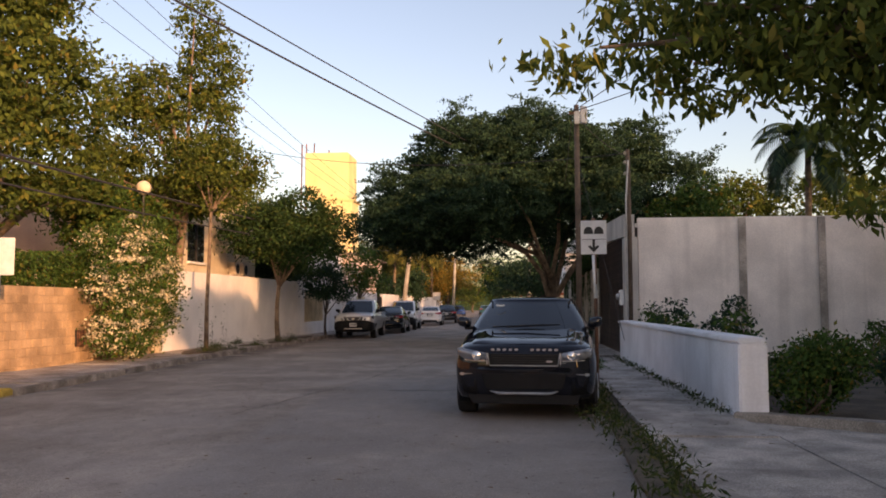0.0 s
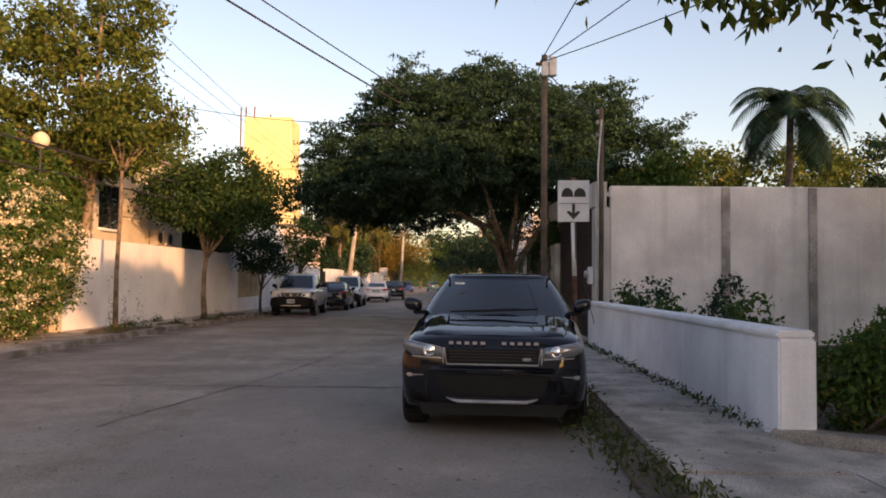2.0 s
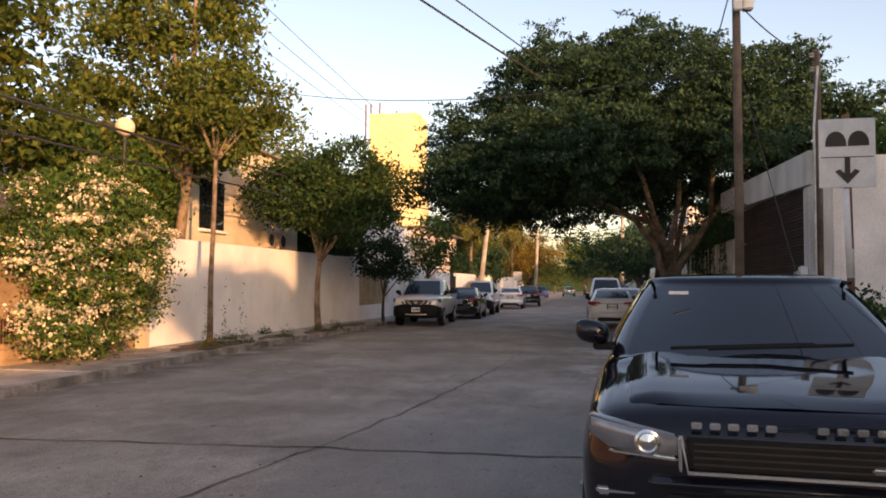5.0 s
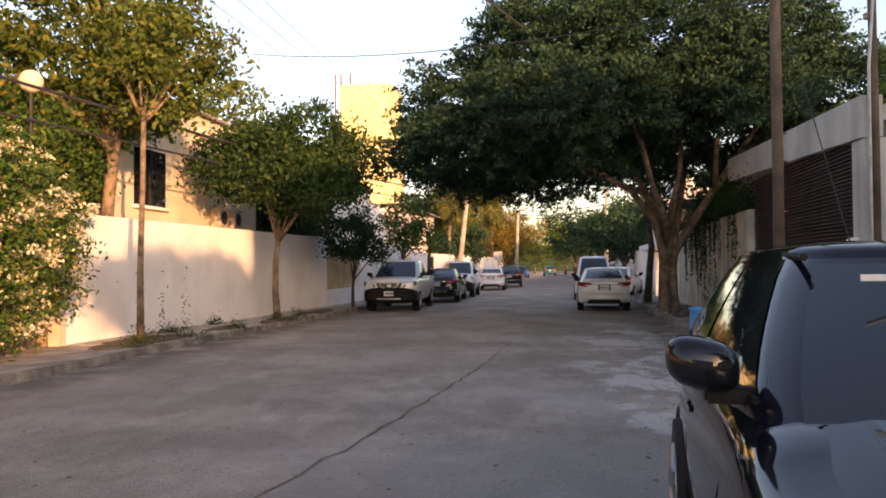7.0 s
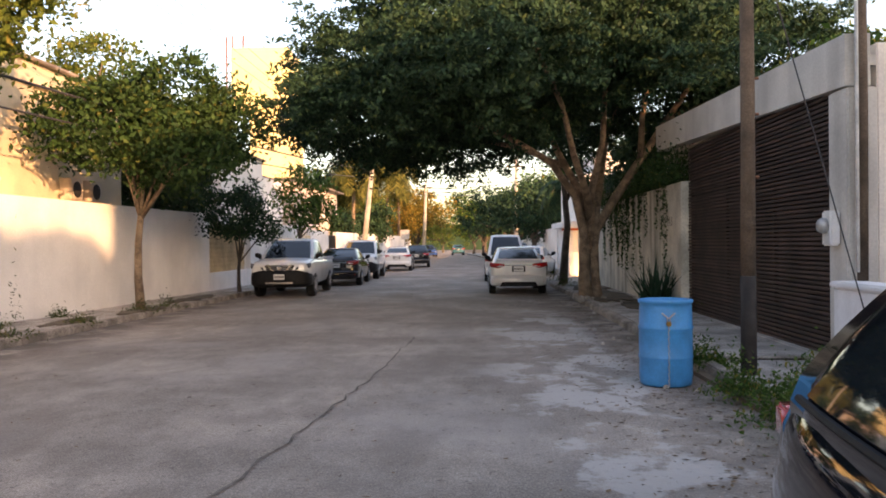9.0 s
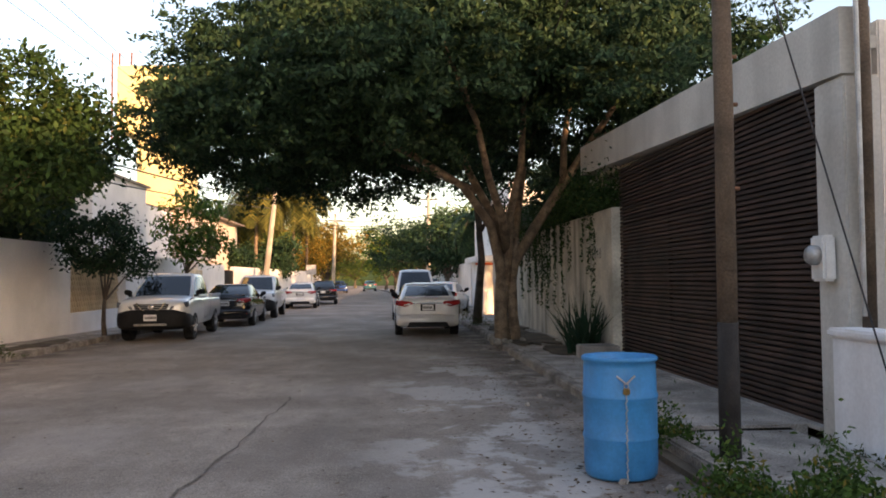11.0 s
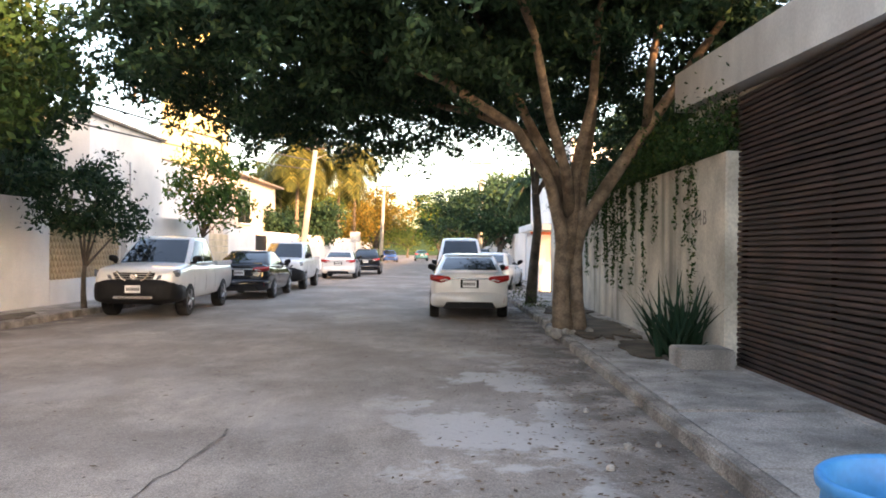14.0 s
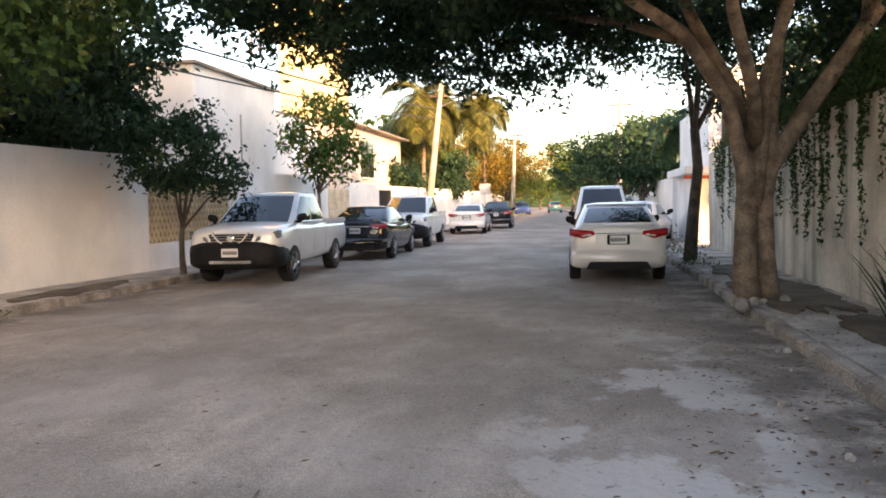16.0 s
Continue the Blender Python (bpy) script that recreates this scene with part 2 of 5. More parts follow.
# ---------- building helpers ----------
def finish(name, bm, mat, smooth=False):
    me = bpy.data.meshes.new(name)
    bmesh.ops.recalc_face_normals(bm, faces=bm.faces)
    bm.to_mesh(me)
    bm.free()
    me.materials.append(mat)
    if smooth:
        me.shade_smooth()
    return me


def part(name, bm, mat, parent=None, label="", smooth=False):
    ob = new(name, finish(name, bm, mat, smooth))
    if parent:
        ob.parent = parent
    return tagged(ob, label)


def thing(name, m, label, category, group=""):
    ob = new(name)
    ob.matrix_world = m
    return tagged(ob, label, category, group)


def box(x0, x1, y0, y1, z0, z1, bev=0.0, bm=None):
    bm = bm or bmesh.new()
    vs = bmesh.ops.create_cube(bm, size=1)["verts"]
    for v in vs:
        v.co = ((x0 + x1) / 2 + v.co.x * (x1 - x0), (y0 + y1) / 2 + v.co.y * (y1 - y0), (z0 + z1) / 2 + v.co.z * (z1 - z0))
    if bev:
        bmesh.ops.bevel(bm, geom=list({e for v in vs for e in v.link_edges}), offset=bev, segments=2, affect="EDGES")
    return bm


def tube(points, radii, sides=10, bm=None, cap=True):
    bm = bm or bmesh.new()
    pts = [Vector(p) for p in points]
    rings = []
    for i, p in enumerate(pts):
        d = (pts[min(i + 1, len(pts) - 1)] - pts[max(i - 1, 0)]).normalized()
        a = d.orthogonal().normalized() if abs(d.z) < 0.99 else Vector((1, 0, 0))
        a = (Vector((1, 0.01, 0)) - d * d.dot(Vector((1, 0.01, 0)))).normalized() if abs(d.x) < 0.95 else (Vector((0, 0, 1)) - d * d.z).normalized()
        b = d.cross(a)
        r = radii[i] if isinstance(radii, (list, tuple)) else radii
        rings.append([bm.verts.new(p + (a * math.cos(t) + b * math.sin(t)) * r) for t in [2 * math.pi * k / sides for k in range(sides)]])
    for r0, r1 in zip(rings, rings[1:]):
        for k in range(sides):
            bm.faces.new((r0[k], r0[(k + 1) % sides], r1[(k + 1) % sides], r1[k]))
    if cap:
        bm.faces.new(rings[0])
        bm.faces.new(rings[-1])
    return bm


def lathe(profile, sides=32, bm=None, axis="z"):
    bm = bm or bmesh.new()
    rings = []
    for r, z in profile:
        ring = []
        for k in range(sides):
            t = 2 * math.pi * k / sides
            c, s = r * math.cos(t), r * math.sin(t)
            ring.append(bm.verts.new((c, s, z) if axis == "z" else (z, c, s)))
        rings.append(ring)
    for r0, r1 in zip(rings, rings[1:]):
        for k in range(sides):
            bm.faces.new((r0[k], r0[(k + 1) % sides], r1[(k + 1) % sides], r1[k]))
    bm.faces.new(rings[0])
    bm.faces.new(rings[-1])
    return bm


def wall_line(name, p0, p1, thick, z0, z1, mat, label, bev=0.015, category="wall"):
    """An upright slab whose face runs from p0 to p1; its body lies to the left of that way."""
    a, b = Vector((*p0, 0)), Vector((*p1, 0))
    ln = (b - a).length
    bm = box(0, ln, 0, thick, z0, z1, bev)
    ob = new(name, finish(name, bm, mat))
    ob.matrix_world = Matrix.Translation(a) @ Matrix.Rotation(math.atan2(b.y - a.y, b.x - a.x), 4, "Z")
    return tagged(ob, label, category, kind="structure")


def sheet(name, outline, z, mat, label, category, drop=0.0):
    bm = bmesh.new()
    f = bm.faces.new([bm.verts.new((x, y, z)) for x, y in outline])
    if drop:
        r = bmesh.ops.extrude_face_region(bm, geom=[f])
        for v in r["geom"]:
            if isinstance(v, bmesh.types.BMVert):
                v.co.z -= drop
    bmesh.ops.triangulate(bm, faces=[q for q in bm.faces if len(q.verts) > 4])
    return tagged(new(name, finish(name, bm, mat)), label, category, kind="structure")


def leaf_mesh(name, centres, size, mat, rng, droop=0.35, long=1.0):
    """Many small folded leaves, one quad each, at the centres given."""
    k = len(centres)
    a = rng.normal(size=(k, 3))
    a[:, 2] -= droop
    a /= np.linalg.norm(a, axis=1)[:, None]
    b = np.cross(a, rng.normal(size=(k, 3)))
    b /= np.linalg.norm(b, axis=1)[:, None] + 1e-9
    s = size * rng.uniform(0.6, 1.3, (k, 1))
    nrm = np.cross(a, b)
    v = np.empty((k, 4, 3))
    v[:, 0] = centres - a * s * long
    v[:, 1] = centres + b * s * 0.5 + nrm * s * 0.15
    v[:, 2] = centres + a * s * long
    v[:, 3] = centres - b * s * 0.5 + nrm * s * 0.15
    me = bpy.data.meshes.new(name)
    me.vertices.add(k * 4)
    me.vertices.foreach_set("co", v.ravel())
    me.loops.add(k * 4)
    me.loops.foreach_set("vertex_index", np.arange(k * 4, dtype=np.int32))
    me.polygons.add(k)
    me.polygons.foreach_set("loop_start", np.arange(0, k * 4, 4, dtype=np.int32))
    me.update(calc_edges=True)
    me.materials.append(mat)
    return me


def crown_points(rng, blobs, leaves, clump, per_clump, spray=0.0):
    """Leaf places in clumps scattered over the ellipsoids (centre, radii)."""
    vol = np.array([r[0] * r[1] * r[2] for c, r in blobs])
    out = []
    for (c, r), share in zip(blobs, vol / vol.sum()):
        m = max(4, int(leaves * share / per_clump))
        d = rng.normal(size=(m, 3))
        d /= np.linalg.norm(d, axis=1)[:, None]
        rad = rng.uniform(0.35, 1.0, (m, 1)) ** 0.45
        cc = np.array(c) + d * rad * np.array(r)
        sz = clump * rng.uniform(0.5, 1.3, (m, 1, 1))
        pts = cc[:, None, :] + rng.normal(size=(m, per_clump, 3)) * sz * np.array([1, 1, 0.55])
        if spray:
            way = d * np.array([1, 1, 0.35]) + rng.normal(size=(m, 3)) * 0.45
            way[:, 2] *= 0.6
            way /= np.linalg.norm(way, axis=1)[:, None]
            along = rng.uniform(-0.3, 1.0, (m, per_clump, 1)) * spray * rng.uniform(0.6, 1.3, (m, 1, 1))
            wide = rng.normal(size=(m, per_clump, 3)) * np.array([0.13, 0.13, 0.05]) * (1.25 - along / spray * 0.6)
            pts = cc[:, None, :] + way[:, None, :] * along + wide
            pts[:, :, 2] -= 0.35 * along[:, :, 0] ** 2
        out.append(pts.reshape(-1, 3))
    return np.concatenate(out)


def tree(name, base, limbs, blobs, leaves, leaf, leaf_mat, bark, label, category="tree", clump=0.3, per_clump=40, seed=1, long=1.0, droop=0.35, spray=0.0):
    """limbs: (points, radii); the first is the trunk. Places are relative to the base."""
    rng = np.random.default_rng(seed)
    t = thing(name, pose(*base), label, category)
    for i, (pts, rad) in enumerate(limbs):
        if i == 0:
            part("trunk", tube(pts, rad, 14), bark, t, smooth=True)
        else:
            part("limb", tube(pts, rad, 9), bark, t, smooth=True)
    me = leaf_mesh("crown", crown_points(rng, blobs, leaves, clump, per_clump, spray), leaf, leaf_mat, rng, droop, long)
    ob = new("crown", me)
    ob.parent = t
    return t


def auto_limbs(rng, height, r0, blobs, count, lean=(0, 0), fork=0.55):
    """A trunk to the fork and limbs that reach into the crown."""
    top = Vector((lean[0], lean[1], height * fork))
    trunk = ([(0, 0, -0.05), (lean[0] * 0.2 + rng.normal() * r0 * 0.4, lean[1] * 0.2, height * fork * 0.35), (lean[0] * 0.6 + rng.normal() * r0 * 0.5, lean[1] * 0.6, height * fork * 0.7), tuple(top)], [r0 * 1.25, r0, r0 * 0.88, r0 * 0.8])
    out = [trunk]
    for i in range(count):
        c, r = blobs[i % len(blobs)]
        e = Vector(c) + Vector([rng.uniform(-0.6, 0.6) * q for q in r])
        mid = top.lerp(e, 0.5) + Vector((0, 0, 0.1 * (e - top).length))
        out.append(([tuple(top - Vector((0, 0, r0))), tuple(mid), tuple(e)], [r0 * 0.55, r0 * 0.33, r0 * 0.1]))
    return out


def bar_between(a, b, w, mat, parent, name, label="", d=None):
    a, b = Vector(a), Vector(b)
    return part(name, tube([a, b], [w, w], 8), mat, parent, label)


# ---------- vehicles (front towards local -y, ground at z = 0) ----------
def swept(bm, x0, slope):
    """Sweeps a front or rear lamp round the corner of the body."""
    for v in bm.verts:
        v.co.y += max(0.0, abs(v.co.x) - x0) * slope
    return bm


def ring_section(bm, y, hw, z0, z1, e=4.5, count=28):
    zc, hz = (z0 + z1) / 2, (z1 - z0) / 2
    ring = []
    for k in range(count):
        t = 2 * math.pi * k / count
        c, s = math.cos(t), math.sin(t)
        tuck = 1 - 0.1 * max(0.0, s) ** 2 - 0.05 * max(0.0, -s) ** 3
        ring.append(bm.verts.new((hw * tuck * math.copysign(abs(c) ** (2 / e), c), y, zc + hz * math.copysign(abs(s) ** (2 / e), s))))
    return ring


def loft(stations, e=4.5):
    bm = bmesh.new()
    rings = [ring_section(bm, *s, e=e) for s in stations]
    for r0, r1 in zip(rings, rings[1:]):
        for k in range(len(r0)):
            bm.faces.new((r0[k], r0[(k + 1) % len(r0)], r1[(k + 1) % len(r0)], r1[k]))
    bm.faces.new(rings[0])
    bm.faces.new(rings[-1])
    return bm


def wheel(parent, x, y, r, w, side):
    t = part("wheel", lathe([(r * 0.6, -w / 2), (r * 0.95, -w / 2), (r, -w * 0.35), (r, w * 0.35), (r * 0.95, w / 2), (r * 0.6, w / 2)], 28, axis="x"), TYRE, parent, "black rubber tyre", smooth=False)
    t.location = (x, y, r)
    bm = lathe([(r * 0.62, w * 0.42), (r * 0.6, w * 0.52), (r * 0.54, w * 0.44), (r * 0.15, w * 0.4), (r * 0.12, w * 0.5), (0.004, w * 0.5)], 28, axis="x")
    for k in range(5):
        a = 2 * math.pi * k / 5
        tube([(w * 0.5, 0.1 * r * math.cos(a), 0.1 * r * math.sin(a)), (w * 0.5, 0.58 * r * math.cos(a), 0.58 * r * math.sin(a))], [r * 0.09, r * 0.07], 6, bm)
    if side < 0:
        for v in bm.verts:
            v.co.x = -v.co.x
    part("rim", bm, RIM, t, "alloy rim")
    return t


TOP_X = (0.0, 0.45, 0.8, 0.93)


def spline(ctrl, per, closed=False):
    """Catmull-Rom points through the control points, along the first axis."""
    c = np.array(ctrl, float)
    n = len(c)
    out = []
    for i in range(n if closed else n - 1):
        q = [c[(i + k) % n] if closed else c[min(max(i + k, 0), n - 1)] for k in (-1, 0, 1, 2)]
        for t in np.arange(per) / per:
            out.append(0.5 * (2 * q[1] + (q[2] - q[0]) * t + (2 * q[0] - 5 * q[1] + 4 * q[2] - q[3]) * t * t + (3 * q[1] - q[0] - 3 * q[2] + q[3]) * t ** 3))
    if not closed:
        out.append(c[-1])
    return np.array(out)


def body_section(y, hw, z0, z1):
    h = z1 - z0
    half = [(0.82, z0), (0.95, z0 + 0.07), (0.985, z0 + 0.28 * h), (1.0, z0 + 0.55 * h), (0.985, z0 + 0.74 * h), (0.935, z0 + 0.91 * h), (0.8, z1 - 0.012), (0.45, z1 + 0.012)]
    return [(f * hw, y, z) for f, z in half] + [(0, y, z1 + 0.02)] + [(-f * hw, y, z) for f, z in half[::-1]] + [(0, y, z0)]


def body_shell(stations):
    rings = spline([spline(body_section(*q), 3, True) for q in stations], 3)
    bm = bmesh.new()
    vs = [[bm.verts.new(p) for p in r] for r in rings]
    k = len(vs[0])
    for a, b in zip(vs, vs[1:]):
        for i in range(k):
            bm.faces.new((a[i], a[(i + 1) % k], b[(i + 1) % k], b[i]))
    bm.faces.new(vs[0])
    bm.faces.new(vs[-1])
    return bm


def grid(rows):
    bm = bmesh.new()
    vs = [[bm.verts.new(p) for p in r] for r in rows]
    for a, b in zip(vs, vs[1:]):
        for i in range(len(a) - 1):
            bm.faces.new((a[i], a[i + 1], b[i + 1], b[i]))
    return bm


class Cabin:
    """The upper body between belt and roof: plan curves that narrow as they rise."""

    def __init__(self, bz, by0, by1, bw, rz, ry0, ry1, rw, bow=0.2, bow_rear=0.14):
        self.v = (bz, by0, by1, bw, rz, ry0, ry1, rw)
        self.bow, self.bow_rear = bow, bow_rear

    def level(self, z):
        bz, by0, by1, bw, rz, ry0, ry1, rw = self.v
        h = (z - bz) / (rz - bz)
        k = max(h, 0.0) ** 1.25
        return by0 + (ry0 - by0) * h, by1 + (ry1 - by1) * k, bw + (rw - bw) * k

    def front(self, f, z, out=0.0):
        y0, y1, w = self.level(z)
        return (f * 0.93 * w, y0 + self.bow * f * f - out, z + out * 0.5)

    def rear(self, f, z, out=0.0):
        y0, y1, w = self.level(z)
        return (f * 0.93 * w, y1 - self.bow_rear * f * f + out, z + out * 0.5)

    def side(self, s, f, z, out=0.0):
        y0, y1, w = self.level(z)
        a, b = y0 + self.bow, y1 - self.bow_rear
        return (s * (w * (1 - 0.07 * abs(2 * f - 1) ** 3) + out), a + (b - a) * f, z)

    def ring(self, z):
        u = np.linspace(0, 1, 13)[:-1]
        return [self.front(2 * t - 1, z) for t in u] + [self.side(1, t, z) for t in u] + [self.rear(1 - 2 * t, z) for t in u] + [self.side(-1, 1 - t, z) for t in u]

    def shell(self, z0, z1, rows, roof=False):
        rings = [self.ring(z) for z in np.linspace(z0, z1, rows)]
        if roof:
            mid = Vector((0, sum(p[1] for p in rings[-1]) / 48, 0))
            for f, dz in ((0.985, 0.022), (0.94, 0.042), (0.75, 0.062), (0.4, 0.075), (0.02, 0.08)):
                rings.append([(p[0] * f, mid.y + (p[1] - mid.y) * f, z1 + dz) for p in self.ring(z1)])
        bm = grid([r + r[:1] for r in rings])
        bmesh.ops.remove_doubles(bm, verts=bm.verts, dist=0.0005)
        return bm

    def pane(self, place, f0, f1, z0, z1, out=0.006):
        """A pane that follows the shell; f0 and f1 are (low, high) bounds."""
        return grid([[place(f0[0] + (f0[1] - f0[0]) * h + (f1[0] + (f1[1] - f1[0]) * h - f0[0] - (f0[1] - f0[0]) * h) * t, z0 + (z1 - z0) * h, out) for t in np.linspace(0, 1, 11)] for h in np.linspace(0, 1, 8)])


def vehicle(name, m, label, mat, stations, cabin, wheels, cladding=None, category="car", bow=0.2, bow_rear=0.14, rear_glass=True):
    """cabin: belt z, belt y0, y1, belt half width, roof z, roof y0, y1, roof half width."""
    car = thing(name, m, label, category)
    part("body", body_shell(stations), mat, car, smooth=True)
    bz, by0, by1, bw, rz, ry0, ry1, rw = cabin
    c = Cabin(bz, by0, by1, bw, rz - 0.08, ry0, ry1, rw, bow, bow_rear)
    zt = rz - 0.08
    part("cabin", c.shell(bz - 0.09, zt, 8), mat, car, smooth=True)
    part("roof", c.shell(zt, zt + 0.001, 2, True), mat, car, smooth=True)
    g = 0.075
    part("windscreen", c.pane(c.front, (-0.9, -0.9), (0.9, 0.9), bz - 0.02, zt - 0.02), CARGLASS, car, "dark raked windscreen", True)
    if rear_glass:
        part("rear_window", c.pane(c.rear, (-0.86, -0.88), (0.86, 0.88), bz + 0.05, zt - 0.03), CARGLASS, car, "dark rear window", True)
    for s in (-1, 1):

        def on(f, z, out=0.0, s=s):
            return c.side(s, f, z, out)

        part("side_window", c.pane(on, (0.03, 0.06), (0.43, 0.43), bz + 0.03, zt - 0.035), CARGLASS, car, "dark tinted side window", True)
        part("side_window", c.pane(on, (0.465, 0.465), (0.93, 0.86), bz + 0.03, zt - 0.035), CARGLASS, car, "dark tinted side window", True)
        part("belt_trim", tube([on(f, bz + 0.012, 0.006) for f in np.linspace(0.02, 0.95, 14)], 0.011, 6), CHROME if mat is not CARBLACK else TRIMBLACK, car)
        ym = by0 + 0.42
        bmm = bmesh.new()
        bmesh.ops.create_icosphere(bmm, subdivisions=3, radius=1)
        for v in bmm.verts:
            q = [math.copysign(abs(a) ** 0.72, a) for a in v.co]
            v.co = (s * (bw + 0.085) + q[0] * 0.105, ym + (q[1] * 0.11 if q[1] < 0 else q[1] * 0.03), bz + 0.105 + q[2] * 0.078 + s * q[0] * 0.018)
        mir = part("mirror", bmm, mat if mat is CARBLACK else TRIMBLACK, car, "rounded door mirror", True)
        part("mirror_stalk", box(min(s * (bw - 0.08), s * (bw + 0.08)), max(s * (bw - 0.08), s * (bw + 0.08)), ym - 0.04, ym + 0.02, bz - 0.01, bz + 0.04, 0.01), TRIMBLACK, mir)
        hw3 = stations[len(stations) // 2][1]
        yb = (by0 + by1) / 2
        for hy in (yb - 0.1, yb + 0.78):
            part("door_handle", box(min(s * hw3 * 0.965, s * (hw3 * 0.965 + 0.03)), max(s * hw3 * 0.965, s * (hw3 * 0.965 + 0.03)), hy, hy + 0.17, bz - 0.24, bz - 0.205, 0.008), mat, car)
        for hy in (by0 + 0.36, yb + 0.1, yb + 0.98):
            zs = np.linspace(0.42, bz - 0.1, 9)
            st = sorted(stations)
            pts = []
            for z in zs:
                hw, z0, z1 = [np.interp(hy, [q[0] for q in st], [q[i] for q in st]) for i in (1, 2, 3)]
                f = (z - z0) / (z1 - z0)
                pts.append((s * hw * np.interp(f, (0, 0.1, 0.28, 0.55, 0.74, 0.91), (0.9, 0.96, 0.985, 1.0, 0.985, 0.935)), hy, z))
            part("door_gap", tube(pts, 0.005, 4), TRIMBLACK, car)
    (wy0, wy1, r, tw) = wheels
    hw = max(q[1] for q in stations)
    for y in (wy0, wy1):
        for s in (-1, 1):
            bm = lathe([(r * 1.2, -0.12), (r * 1.2, 0.0), (r * 1.12, 0.012), (r * 1.05, 0.0), (r * 1.05, -0.12)], 28, axis="x")
            for v in bm.verts:
                v.co = ((v.co.x + hw - 0.03) * s, v.co.y + y, v.co.z + r)
            for v in [q for q in bm.verts if q.co.z < r * 0.55]:
                v.co.z = r * 0.55
            part("wheel_arch", bm, cladding or TRIMBLACK, car)
            wheel(car, s * (hw - tw / 2 + 0.005), y, r, tw, s)
    return car


def prism(outline, y0, y1, x0=0.0, slope=0.0, side=1):
    """An outline in x and z given depth in y and swept back beyond x0."""
    bm = bmesh.new()
    f = bm.faces.new([bm.verts.new((x * side, y0, z)) for x, z in outline])
    for v in [q for q in bmesh.ops.extrude_face_region(bm, geom=[f])["geom"] if isinstance(q, bmesh.types.BMVert)]:
        v.co.y = y1
    bmesh.ops.bevel(bm, geom=list(bm.edges), offset=0.012, segments=2, affect="EDGES")
    return swept(bm, x0, slope)


def plate(car, y, z, s, w=0.32, h=0.16):
    p = part("number_plate", box(-w / 2, w / 2, y - 0.012, y + 0.012, z - h / 2, z + h / 2, 0.006), SIGNWHITE, car, "white number plate")
    bm = bmesh.new()
    yy = y + s * 0.016
    for k in range(7):
        x = -w * 0.38 + k * w * 0.125
        box(x, x + w * 0.08, yy - 0.003, yy + 0.003, z - h * 0.22, z + h * 0.2, bm=bm)
    part("plate_characters", bm, BLACK, p)


def pickup(m, mat, label, mark=True):
    st = [(0.0, 0.74, 0.42, 1.0), (0.07, 0.84, 0.36, 1.07), (0.22, 0.9, 0.34, 1.11), (0.6, 0.92, 0.34, 1.15), (1.15, 0.925, 0.36, 1.19), (2.2, 0.925, 0.36, 1.17), (3.5, 0.925, 0.38, 1.16), (4.6, 0.92, 0.42, 1.15), (5.15, 0.91, 0.45, 1.15), (5.25, 0.87, 0.48, 1.12)]
    car = vehicle("pickup_truck", m, label, mat, st, (1.17, 0.98, 3.55, 0.87, 1.82, 1.92, 3.42, 0.7), (0.95, 4.1, 0.37, 0.25), category="pickup truck", bow=0.22, bow_rear=0.04)
    part("bed_liner", box(-0.78, 0.78, 3.62, 5.12, 1.13, 1.172, 0.01), TRIMBLACK, car)
    for s in (-1, 1):
        part("bed_rail", box(s * 0.78, s * 0.9, 3.55, 5.18, 1.08, 1.2, 0.02), mat, car)
        part("headlamp", prism([(0.46, 0.84), (0.5, 0.93), (0.9, 1.06), (0.9, 0.9)], -0.03, 0.14, 0.5, 0.36, s), LAMPGLASS, car, "clear swept headlamp", True)
        part("fog_recess", box(s * 0.6, s * 0.8, -0.01, 0.1, 0.5, 0.62, 0.03), TRIMBLACK, car)
    part("tailgate", box(-0.78, 0.78, 5.18, 5.27, 0.62, 1.18, 0.02), mat, car)
    part("front_bumper", loft([(-0.1, 0.62, 0.38, 0.8), (-0.04, 0.78, 0.34, 0.84), (0.06, 0.88, 0.31, 0.86), (0.28, 0.935, 0.3, 0.84), (0.58, 0.945, 0.32, 0.76)], 5), TRIMBLACK, car, "black plastic bumper", True)
    g = part("grille", prism([(-0.36, 0.78), (0.36, 0.78), (0.45, 0.99), (-0.45, 0.99)], -0.05, 0.06), TRIMBLACK, car, "black grille")
    for z in (0.83, 0.88, 0.93):
        part("grille_bar", box(-0.4, 0.4, -0.062, -0.048, z + 0.02, z + 0.032), STEEL, g)
    part("badge", lathe([(0.07, -0.01), (0.075, 0.0), (0.05, 0.012)], 20, axis="x"), CHROME, g, "round chrome badge").matrix_basis = pose(0, -0.065, 0.9, 0, 0, -90)
    for s in (-1, 1):
        part("grille_bar", tube([(s * 0.16, -0.07, 0.82), (s * 0.24, -0.07, 0.86), (s * 0.36, -0.065, 1.02)], 0.025, 6), CHROME, g, "chrome grille bar")
    part("bumper_trim", box(-0.42, 0.42, -0.13, -0.06, 0.43, 0.49, 0.015), CHROME, car)
    plate(car, -0.125, 0.64, -1)
    return car


